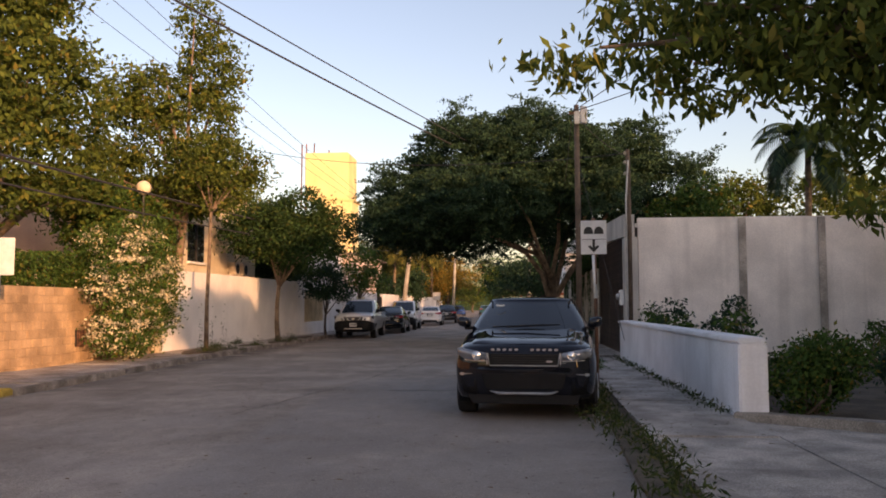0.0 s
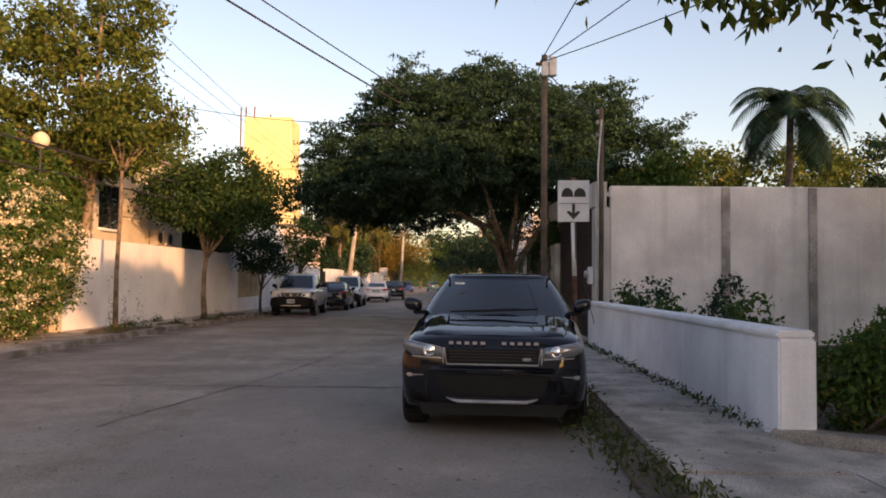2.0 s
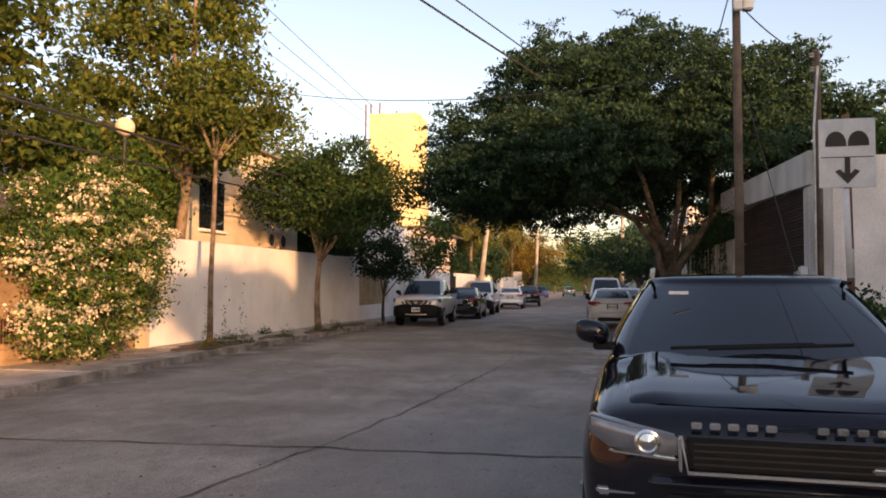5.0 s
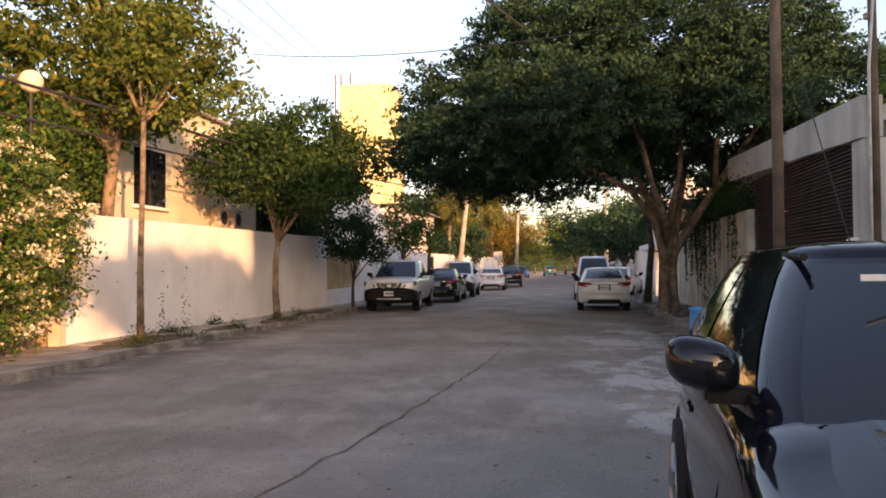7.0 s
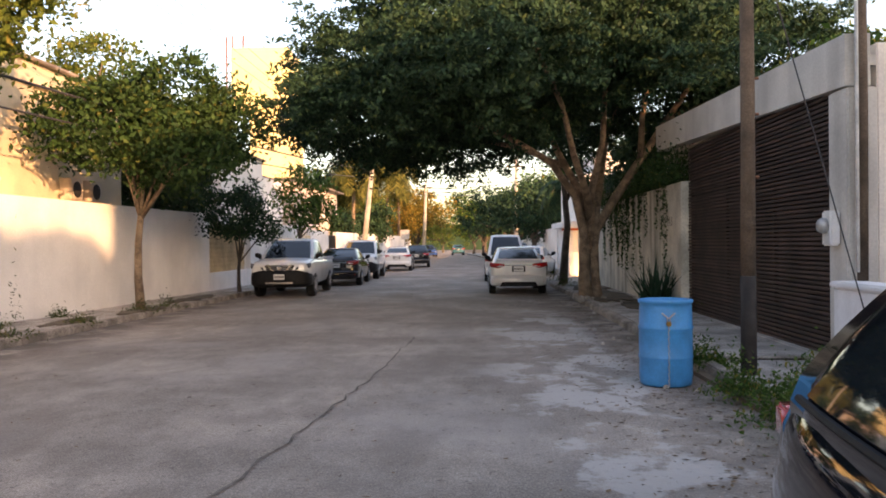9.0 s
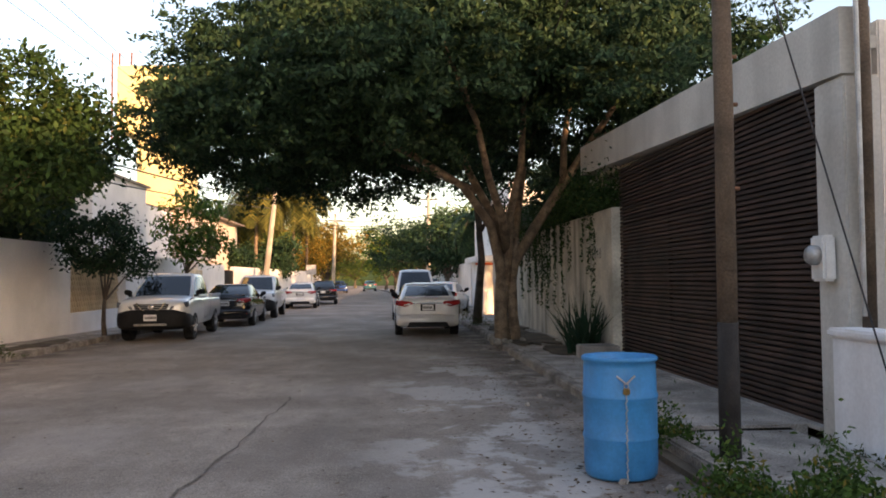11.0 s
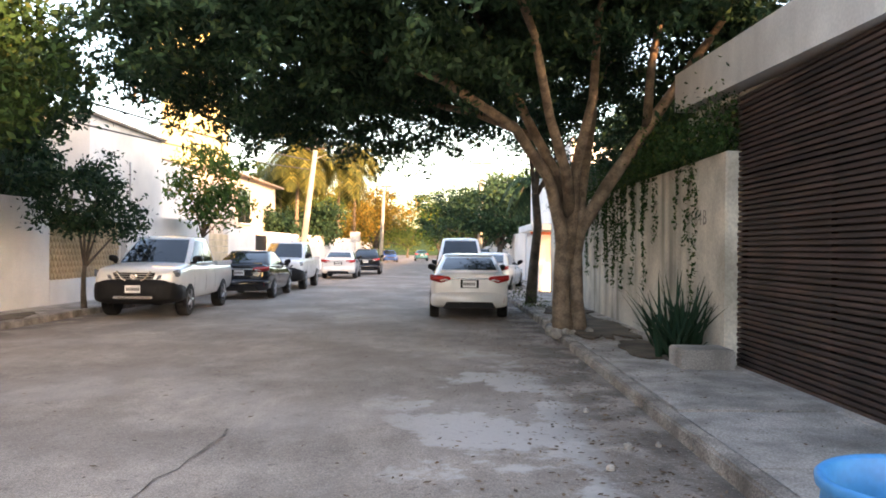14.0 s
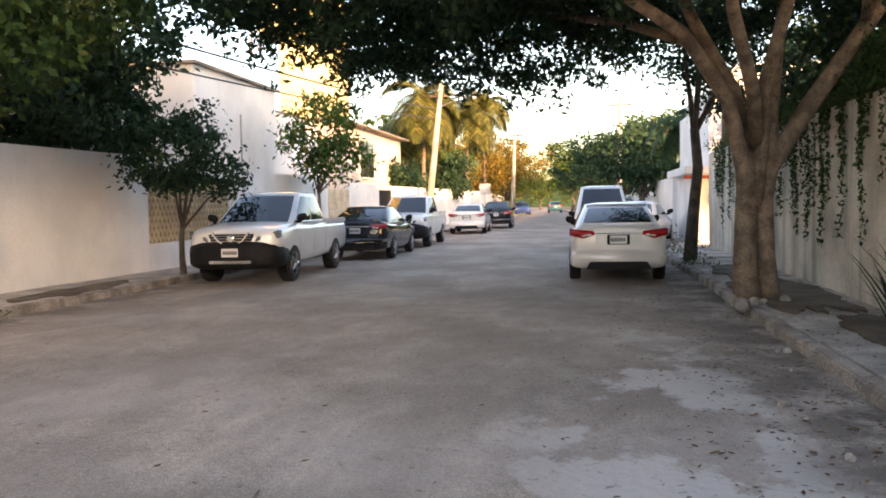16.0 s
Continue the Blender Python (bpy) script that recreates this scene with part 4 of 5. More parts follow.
tw = thing("water_tower", pose(-12.9, 55.4, 0), "pale yellow rendered rooftop water tank tower", "water tower")
part("shaft", box(-0.7, 1.75, 0.1, 2.5, 0, 8.9, 0.03), YELLOW, tw)
part("tank", box(-1.65, 1.5, 0, 3.0, 9.0, 12.35, 0.06), YELLOW, tw, "yellow square tank box")
part("ledge", box(-0.9, 1.9, -0.05, 2.7, 8.88, 9.0, 0.02), YELLOW, tw)
part("lid", lathe([(0.3, 0), (0.3, 0.12), (0.1, 0.16)], 20), BLACK, tw).location = (0.1, 1.2, 12.35)
for x, y, z in ((-1.95, 0.2, 13.0), (-1.7, 0.5, 13.1), (-1.2, 0.8, 13.2), (-0.5, 2.4, 13.0)):
    part("rebar", tube([(x, y, 8.2 if x < -1.68 else 12.3), (x + 0.03, y, z)], 0.05, 6), RUST, tw, "rusty steel rod")

# unseen blocks behind the walk, added to shade the street and close it
hb = thing("street_shade_block", pose(10.5, -14, 0), "added unseen cream block that shades the street", "house")
part("wall", box(0, 12, 0, 18, 0, SHADE_H), CREAM, hb)
part("roof", box(-0.2, 12.2, -0.2, 18.2, SHADE_H + 0.002, SHADE_H + 0.2), ROOF, hb)
# taller added mass that keeps the sun off the shade tree and walls
part("wing_wall", box(0, 11.5, 18.25, 26, 0, 9.4), CREAM, hb)
# added out of view so car paint reflects a shaded wall, not bright sky
hc = thing("rear_reflection_block", pose(-14, -36, 0), "added unseen white block that closes the street and darkens reflections", "house")
part("wall", box(0, 24, 0, 8, 0, 9.0), WHITE, hc)
part("roof", box(-0.2, 24.2, -0.2, 8.2, 9.002, 9.2), ROOF, hc)

# ---------- poles, signs, lamps, wires ----------
up = thing("utility_pole", pose(1.78, 21.5, 0.08), "weathered wooden utility pole with a tarred foot", "utility pole")
part("shaft", tube([(0, 0, 1.1), (0.01, 0, 3), (0.0, 0.0, 6.8)], [0.08, 0.077, 0.068], 16), POLEWOOD, up, smooth=True)
part("tarred_foot", tube([(0, 0, -0.1), (0, 0, 1.1)], [0.088, 0.083], 16), TAR, up, "black tarred foot", True)
part("junction_box", box(-0.07, 0.07, -0.22, -0.1, 6.25, 6.6, 0.02), STEEL, up, "grey junction box")
part("junction_box", box(0.1, 0.28, -0.1, 0.1, 6.3, 6.75, 0.02), STEEL, up)
part("bracket", box(-0.2, 0.28, -0.03, 0.03, 6.55, 6.62), RUST, up)
for z in (2.2, 2.9, 3.3, 4.4):
    part("bolt", lathe([(0.018, 0), (0.018, 0.05)], 8, axis="x"), RUST, up).location = (0.085, 0.02, z)


def sign_bumps(m):
    s = thing("road_sign", m, "white road sign with black arrow on a rusty post", "road sign")
    part("post", tube([(0.03, 0.04, -0.06), (0.02, 0.03, 1.6), (0, 0.03, 3.0)], 0.032, 10), RUST, s, "rusty steel post", True)
    part("post_upper", tube([(0.02, 0.03, 1.58), (0.0, 0.03, 2.35)], 0.034, 10), SIGNWHITE, s, "flaking white paint on the post", True)
    p = part("panel", box(-0.225, 0.225, -0.008, 0.008, 2.36, 2.96, 0.004), SIGNWHITE, s, "white sign panel with bumps and down arrow")
    part("border", box(-0.21, 0.21, -0.0105, -0.0085, 2.62, 2.628), BLACK, p)
    for cx in (-0.09, 0.09):
        bm = bmesh.new()
        arc = [(cx + 0.085 * math.cos(t), 0.13 * math.sin(t) ** 0.8) for t in np.linspace(0.0, math.pi, 14)]
        bm.faces.new([bm.verts.new((x, -0.012, 2.72 + z)) for x, z in arc])
        part("bump_mark", bm, BLACK, p)
    part("arrow_shaft", box(-0.022, 0.022, -0.013, -0.009, 2.46, 2.62), BLACK, p)
    bm = bmesh.new()
    bm.faces.new([bm.verts.new((x, -0.012, z)) for x, z in ((-0.1, 2.5), (0, 2.39), (0.1, 2.5), (0.06, 2.52), (0, 2.46), (-0.06, 2.52))])
    part("arrow_head", bm, BLACK, p)
    return s


sign_bumps(pose(1.46, 14.36, 0.05, 0, 0, -4))
s2 = thing("street_sign", pose(-9.55, 14.22, 0.1, 0, 0, 0), "bare back of a square sign on a steel post", "road sign")
part("post", tube([(0, 0, 0), (0, 0, 2.6)], 0.035, 10), STEEL, s2, smooth=True)
part("panel", box(-0.33, 0.33, -0.05, -0.036, 2.0, 2.7, 0.004), SIGNWHITE, s2)
s3 = thing("street_sign", pose(-6.9, 74, 0.1), "grey back of a small far street sign", "road sign")
part("post", tube([(0, 0, 0), (0, 0, 2.5)], 0.04, 8), STEEL, s3)
part("panel", box(-0.35, 0.35, -0.05, -0.03, 1.9, 2.6), STEEL, s3)


def concrete_pole(m, top, lean, label):
    p = thing("concrete_pole", m, label, "utility pole")
    part("shaft", tube([(0, 0, -0.1), (lean * 0.5, 0, top / 2), (lean, 0, top)], [0.19, 0.16, 0.11], 12), CONCPOLE, p, smooth=True)
    part("crossarm", box(lean - 0.7, lean + 0.7, -0.05, 0.05, top - 0.7, top - 0.6), POLEWOOD, p)
    part("lamp_arm", tube([(lean, 0, top - 1.2), (lean + 0.9, 0, top - 0.8), (lean + 1.5, 0, top - 0.75)], 0.03, 8), STEEL, p)
    part("lamp_head", box(lean + 1.3, lean + 1.8, -0.12, 0.12, top - 0.85, top - 0.72, 0.03), STEEL, p)
    return p


concrete_pole(pose(-8.7, 63.3, 0.1), 7.6, 0.9, "leaning pale concrete utility pole beside the wall")
concrete_pole(pose(-6.7, 92, 0.1), 7.8, 0.3, "far concrete utility pole with a lamp arm")
concrete_pole(pose(1.6, 74, 0.1), 8.0, 0.1, "concrete utility pole among dark trees")
gl = thing("globe_lamp", pose(-11.1, 23.3, 0.0), "white globe lamp on a thin dark post", "lamp")
part("post", tube([(0, 0, 0), (0, 0, 4.9)], 0.04, 8), BLACK, gl)
bm = bmesh.new()
bmesh.ops.create_uvsphere(bm, u_segments=20, v_segments=12, radius=0.22)
part("globe", bm, CREAM, gl, "white glass globe", True).location = (0, 0, 5.1)


def wire(a, b, sag, r=0.012, name="cable"):
    a, b = Vector(a), Vector(b)
    pts = [a.lerp(b, t) - Vector((0, 0, sag * 4 * t * (1 - t))) for t in np.linspace(0, 1, 22)]
    return tagged(part(name, tube(pts, r, 5), CABLE), "thin dark overhead cable", "cable", "overhead cables")


POLE = (1.67, 21.5, 6.7)
wire((-11.4, -1.4, 8.3), (1.7, 42, 8.0), 0.25, 0.018)
wire((-11.9, -1.4, 8.2), (1.5, 42, 7.75), 0.35, 0.026)
for dx, dz in ((0, 0), (0.9, 0.15), (1.8, 0.2)):
    wire((-12.0 + dx, 16, 10.2 + dz), (-7.9 + dx * 0.1, 63.3, 7.2), 0.5, 0.009)
wire((-10.6, 8, 4.6), (-8.2, 63.3, 6.4), 0.55, 0.03)
wire((-10.4, 8, 4.0), (-8.2, 63.3, 5.9), 0.6, 0.022)
wire((-11.2, 33, 8.2), (3.16, 21.78, 5.6), 0.5)
wire(POLE, (3.16, 21.78, 5.5), 0.15)
wire(POLE, (9, 5, 9.5), 0.3)
wire(POLE, (4, -4, 9.5), 0.4)
wire(POLE, (9.5, 9, 7.5), 0.3)
wire(POLE, (2.7, 48, 5.5), 0.5)
wire((1.8, 21.5, 5.4), (2.95, 21.0, 0.3), 0.0, 0.008)
for z in (5.6, 5.9, 6.3):
    wire((-7.6, 92, z + 1), (4, 76, z + 0.6), 0.5, 0.03)

# ---------- the blue drum ----------
dr = thing("drum", pose(0.83, 21.35, 0.012), "bright blue plastic drum used as a litter bin", "drum")
R0 = 0.285
part("shell", lathe([(R0 * 0.93, 0), (R0 * 0.97, 0.02), (R0, 0.1), (R0 * 1.0, 0.28), (R0 * 1.025, 0.3), (R0 * 1.025, 0.315), (R0, 0.335), (R0 * 1.01, 0.6), (R0 * 1.035, 0.615), (R0 * 1.035, 0.63), (R0, 0.65), (R0 * 0.985, 0.85), (R0 * 0.97, 0.885), (R0 * 1.03, 0.895), (R0 * 1.04, 0.92), (R0 * 1.0, 0.93), (R0 * 0.93, 0.92), (R0 * 0.92, 0.8), (R0 * 0.9, 0.55)], 48), DRUMBLUE, dr, smooth=True)
lk = part("padlock", box(-0.06, -0.01, -0.325, -0.29, 0.66, 0.71, 0.008), BRASS, dr, "small brass padlock")
part("shackle", tube([(-0.05, -0.305, 0.71), (-0.05, -0.305, 0.74), (-0.02, -0.305, 0.74), (-0.02, -0.305, 0.71)], 0.005, 6), STEEL, lk)
bm = bmesh.new()
for k in range(18):
    a = 0.66 - k * 0.037
    tube([(-0.035 + 0.008 * (k % 2), -0.3 - 0.005 * (k % 2), a), (-0.035 - 0.008 * (k % 2), -0.3, a - 0.034)], 0.006, 5, bm)
part("chain", bm, STEEL, dr, "thin steel chain")
for s in (-1, 1):
    part("chain_end", tube([(-0.035, -0.305, 0.74), (-0.035 + s * 0.07, -0.295, 0.8)], 0.008, 6), STEEL, dr)
bag = bmesh.new()
bmesh.ops.create_icosphere(bag, subdivisions=2, radius=0.12)
for v in bag.verts:
    v.co = Vector((v.co.x, v.co.y, v.co.z * 0.5)) * (1 + 0.25 * noise.noise(v.co * 14))
b = part("litter_bag", bag, PINK, None, "crumpled pink plastic bag inside the drum", True)
b.location = (0.89, 21.35, 0.84)
tagged(b, category="bag")
bm = lathe([(R0 * 0.88, 0.0), (R0 * 0.88, 0.02)], 32)
fill = part("litter", bm, DARK, dr, "dark litter inside")
fill.location = (0, 0, 0.78)

# ---------- vehicles ----------
def suv(m):
    st = [(0.0, 0.7, 0.4, 0.84), (0.05, 0.82, 0.33, 0.92), (0.16, 0.91, 0.28, 0.985), (0.45, 0.95, 0.25, 1.04), (0.85, 0.955, 0.24, 1.1), (1.2, 0.95, 0.24, 1.16), (2.4, 0.945, 0.25, 1.18), (3.4, 0.935, 0.27, 1.2), (3.85, 0.89, 0.3, 1.2), (4.15, 0.8, 0.35, 1.16), (4.3, 0.7, 0.42, 1.08), (4.35, 0.58, 0.5, 1.0)]
    car = vehicle("suv", m, "glossy black compact luxury SUV parked at the kerb", CARBLACK, st, (1.16, 0.98, 4.2, 0.885, 1.65, 1.72, 3.8, 0.66), (0.86, 3.5, 0.36, 0.24), bow=0.24, bow_rear=0.28)
    rows = []
    for y in np.linspace(0.13, 1.08, 12):
        hw, z0, z1 = [np.interp(y, [q[0] for q in st], [q[i] for q in st]) for i in (1, 2, 3)]
        row = []
        for f in np.linspace(-0.84, 0.84, 17):
            ridge = 0.016 * math.exp(-((abs(f) - 0.62) / 0.1) ** 2)
            row.append((f * hw, y + 0.1 * f * f * (y < 0.2), np.interp(abs(f), TOP_X, (z1 + 0.02, z1 + 0.012, z1 - 0.012, z0 + 0.91 * (z1 - z0))) + 0.016 + ridge - 0.03 * (abs(f) > 0.8)))
        rows.append(row)
    part("bonnet", grid(rows), CARBLACK, car, "glossy bonnet with raised ridges", True)
    for s in (-1, 1):
        part("bonnet_vent", prism([(0.36, 1.085), (0.6, 1.07), (0.62, 1.105), (0.38, 1.12)], 0.78, 0.98, 0, 0, s), TRIMBLACK, car)
        hl = part("headlamp", prism([(0.49, 0.79), (0.49, 0.885), (0.89, 0.955), (0.89, 0.87), (0.78, 0.8)], -0.05, 0.1, 0.5, 0.29, s), LAMPGLASS, car, "clear headlamp", True)
        part("lamp_bezel", lathe([(0.055, 0), (0.058, 0.014), (0.045, 0.02), (0.038, 0.008), (0.006, 0.018)], 20, axis="x"), CHROME, hl, "round projector").matrix_basis = pose(s * 0.62, -0.018, 0.85, 0, 0, -90)
        part("lamp_strip", prism([(0.47, 0.73), (0.485, 0.73), (0.49, 0.89), (0.475, 0.89)], -0.056, 0.05, 0.5, 0.29, s), CHROME, hl)
        part("lamp_strip", prism([(0.49, 0.775), (0.49, 0.79), (0.8, 0.8), (0.79, 0.785)], -0.054, 0.05, 0.5, 0.29, s), CHROME, hl)
        part("fog_lamp", prism([(0.66, 0.63), (0.67, 0.6), (0.85, 0.585), (0.86, 0.625)], -0.06, 0.1, 0.5, 0.29, s), CHROME, car, "slim daytime running lamp")
        part("air_intake", prism([(0.6, 0.34), (0.62, 0.57), (0.84, 0.57), (0.8, 0.36)], -0.045, 0.1, 0.5, 0.29, s), TRIMBLACK, car, smooth=True)
        part("sill", box(min(s * 0.9, s * 0.965), max(s * 0.9, s * 0.965), 1.3, 3.05, 0.24, 0.38, 0.02), TRIMBLACK, car)
        part("wiper", tube([(s * 0.1 - 0.4, 0.985, 1.2), (s * 0.1 + 0.36, 1.03, 1.235)], 0.01, 6), TRIMBLACK, car)
        part("roof_rail", tube([(s * 0.61, 1.8, 1.575), (s * 0.62, 2.6, 1.6), (s * 0.6, 3.45, 1.575)], 0.014, 6), TRIMBLACK, car)
    g = part("grille", prism([(-0.43, 0.735), (0.43, 0.735), (0.46, 0.875), (-0.46, 0.875)], -0.03, 0.08), TRIMBLACK, car, "black mesh grille")
    for z in (0.76, 0.79, 0.82, 0.85):
        part("grille_bar", box(-0.42, 0.42, -0.036, -0.028, z, z + 0.008), BLACK, g)
    part("grille_surround", tube([(-0.475, -0.03, 0.885), (-0.445, -0.036, 0.725), (0.445, -0.036, 0.725), (0.475, -0.03, 0.885)], 0.009, 6), STEEL, g, "satin grille surround")
    part("badge", box(0.29, 0.38, -0.05, -0.034, 0.765, 0.795, 0.01), CHROME, g, "small oval badge")
    for x in [-0.43 + 0.078 * k for k in range(5)] + [0.09 + 0.078 * k for k in range(5)]:
        part("bonnet_mark", box(x, x + 0.046, -0.01, 0.012, 0.915, 0.945, 0.004), CHROME, car, "silver mark on the bonnet edge")
    part("skid_plate", prism([(-0.46, 0.4), (-0.34, 0.345), (0.34, 0.345), (0.46, 0.4), (0.33, 0.378), (-0.33, 0.378)], -0.045, 0.05), STEEL, car, "satin metal skid plate", True)
    part("lower_grille", prism([(-0.5, 0.42), (0.5, 0.42), (0.56, 0.62), (-0.56, 0.62)], -0.024, 0.1), TRIMBLACK, car)
    part("front_valance", prism([(-0.68, 0.22), (0.68, 0.22), (0.8, 0.44), (-0.8, 0.44)], -0.01, 0.4, 0.5, 0.2), TRIMBLACK, car, "black plastic valance")
    part("bumper_lip", box(-0.62, 0.62, -0.05, 0.06, 0.645, 0.7, 0.02), CARBLACK, car, smooth=True)
    part("windscreen_sticker", box(-0.5, -0.38, 1.545, 1.552, 1.5, 1.52), SIGNWHITE, car)
    for s in (-1, 1):
        part("tail_lamp", prism([(0.5, 0.98), (0.5, 1.06), (0.78, 1.08), (0.78, 0.98)], 4.2, 4.36, 0.5, -0.5, s), REDLAMP, car, "red tail lamp", True)
    return car


suv(pose(0.15, 10.66, 0.0, 0, 0, -4.3))
pickup(pose(-7.22, 36.35, 0.0, 0, 0, 2.5), CARSILVER, "silver pickup truck with a black front bumper")


def from_behind(x, y, turn, mat, label, **more):
    return sedan(pose(x, y + 4.6, 0.0, 0, 0, 180 + turn), mat, label, **more)


from_behind(-6.85, 42.9, 2, CARDARK, "black saloon car parked facing away")
pickup(pose(-6.75, 48.4, 0.0, 0, 0, 2), CARWHITE, "white pickup truck with a black bumper")
from_behind(-6.3, 59.8, 2.5, CARWHITE, "white saloon car parked along the wall")
from_behind(-5.7, 67.0, 3, CARDARK, "dark parked car far along the wall", high=1.55)
from_behind(-0.02, 36.75, 0, CARSILVER, "silver saloon car with red tail lamps at the kerb")
van = from_behind(-0.1, 45.0, 0, CARSILVER, "tall pale grey van parked ahead of the saloon", name="van", high=1.95)
from_behind(1.7, 47.3, -12, CARWHITE, "white car parked half on the pavement")
from_behind(0.9, 54.0, -3, CARDARK, "dark car in the shade by the carport", high=1.6)
sedan(pose(-7.2, 112, 0, 0, 0, 10), CARBLUE, "blue car far down the street")
from_behind(-4.4, 125, 4, CARTEAL, "teal car driving far down the street")


# ---------- trees ----------
def rel(base, blobs):
    return [((c[0] - base[0], c[1] - base[1], c[2] - base[2]), r) for c, r in blobs]


def simple_tree(name, base, r0, blobs, leaves, leaf, mat, bark, label, seed, limbs=7, lean=(0, 0), fork=None, clump=0.3, per=40, long=1.0, droop=0.35):
    g = np.random.default_rng(seed)
    bl = rel(base, blobs)
    low = min(c[2] - r[2] for c, r in bl)
    h = max(0.8, low + 0.2) if fork is None else fork
    return tree(name, base, auto_limbs(g, h, r0, bl, limbs, lean, 1.0), bl, leaves, leaf, mat, bark, label, "tree", clump, per, seed, long, droop)


# the spreading tree over the street: trunk of twin stems and wide arms
BT = (1.62, 33.6, 0.1)
big_limbs = [
    ([(-0.02, 0, -0.15), (-0.08, 0, 0.5), (-0.06, 0, 1.4), (0.0, 0, 2.3)], [0.27, 0.2, 0.18, 0.1]),
    ([(0.26, -0.02, -0.15), (0.2, 0, 0.6), (0.18, 0, 1.5), (0.3, 0, 2.4)], [0.2, 0.15, 0.14, 0.08]),
    ([(0.16, 0, 1.2), (0.24, 0, 1.8), (0.7, -0.1, 2.6), (1.35, -0.3, 3.6), (2.0, -0.6, 4.6), (2.6, -1.2, 5.6)], [0.12, 0.14, 0.14, 0.12, 0.1, 0.05]),
    ([(-0.06, 0, 1.1), (-0.1, -0.04, 1.8), (-0.35, -0.3, 2.7), (-1.0, -0.9, 3.5), (-2.2, -1.8, 4.1), (-3.8, -2.2, 4.6)], [0.12, 0.14, 0.12, 0.1, 0.08, 0.04]),
    ([(0.0, 0, 1.2), (0.0, 0.06, 1.9), (-0.2, 0.2, 2.9), (-0.7, 0.4, 3.9), (-1.2, 0.3, 5.0), (-2.2, 0, 6.6)], [0.12, 0.14, 0.12, 0.1, 0.08, 0.04]),
    ([(0.08, -0.03, 1.3), (0.1, -0.08, 2.0), (0.1, -0.4, 2.9), (0.3, -0.9, 4.0), (0.3, -1.3, 5.2), (0.6, -2, 7.4)], [0.1, 0.12, 0.11, 0.09, 0.07, 0.03]),
    ([(0.1, 0, 2.0), (-0.1, -0.6, 2.8), (-0.5, -1.5, 3.6), (-0.9, -2.8, 4.6), (-1.6, -4.0, 5.6)], [0.14, 0.11, 0.09, 0.07, 0.03]),
    ([(-0.5, 0.3, 3.5), (-1.6, 1.2, 4.1), (-3.2, 2.2, 4.6), (-5, 2.6, 5.2)], [0.09, 0.08, 0.06, 0.03]),
    ([(1.35, -0.3, 3.6), (1.3, -0.8, 4.6), (1.5, -1.2, 6.2), (1.8, -1.6, 7.6)], [0.1, 0.08, 0.06, 0.03]),
    ([(0.2, 0, 2.1), (0.5, 0.9, 3.2), (0.9, 2.2, 4.6), (1.6, 3.6, 6.0)], [0.14, 0.11, 0.08, 0.03]),
    ([(2.0, -0.6, 4.6), (3.2, -1.0, 5.0), (4.6, -0.8, 5.8)], [0.09, 0.07, 0.03]),
]
big_blobs = rel(BT, [
    ((-3.6, 33.0, 4.9), (2.6, 4.0, 1.1)), ((-1.2, 32.0, 5.6), (2.8, 4.6, 1.5)), ((-4.2, 33.5, 6.3), (1.7, 3.0, 1.2)), ((-1.6, 33.0, 7.6), (2.3, 3.6, 1.5)),
    ((1.2, 32.0, 7.4), (2.4, 3.6, 1.7)), ((0.6, 33.5, 9.0), (1.3, 2.2, 0.7)), ((-2.2, 33.5, 8.9), (1.1, 1.8, 0.7)), ((3.8, 33.5, 7.2), (2.2, 3.4, 1.5)), ((5.2, 34.0, 8.3), (1.2, 2.0, 0.8)),
    ((6.3, 34.0, 6.6), (1.8, 2.6, 1.0)), ((7.6, 34.0, 7.2), (0.9, 1.5, 0.5)), ((-5.4, 34.0, 5.1), (0.9, 1.8, 0.8)), ((-2.6, 37.5, 4.6), (2.6, 2.6, 0.9)), ((1.5, 38.5, 6.0), (2.6, 2.8, 1.5)), ((3.6, 29.2, 5.6), (1.0, 1.2, 0.9)), ((-0.6, 29.3, 5.6), (1.5, 1.4, 0.9)), ((1.8, 31.0, 6.0), (1.6, 2.0, 1.1)), ((3.4, 31.8, 6.3), (1.6, 2.0, 1.2)), ((0.4, 34.8, 5.7), (1.8, 2.0, 0.9)), ((2.8, 35.2, 5.6), (1.5, 1.6, 1.1)),
])
sg = np.random.default_rng(77)
for k in range(46):
    (cx, cy, cz), (rx, ry, rz) = big_blobs[k % 13]
    az = sg.uniform(0, 6.28)
    up = sg.uniform(-0.15, 0.95)
    big_blobs.append(((cx + rx * 1.05 * math.cos(az) * math.sqrt(1 - up * up), cy + ry * 1.05 * math.sin(az) * math.sqrt(1 - up * up), cz + rz * 1.12 * up), (0.75, 0.75, 0.24)))
big_limbs = [(p, [q * (0.8 if i < 2 else 0.86) for q in r]) for i, (p, r) in enumerate(big_limbs)]
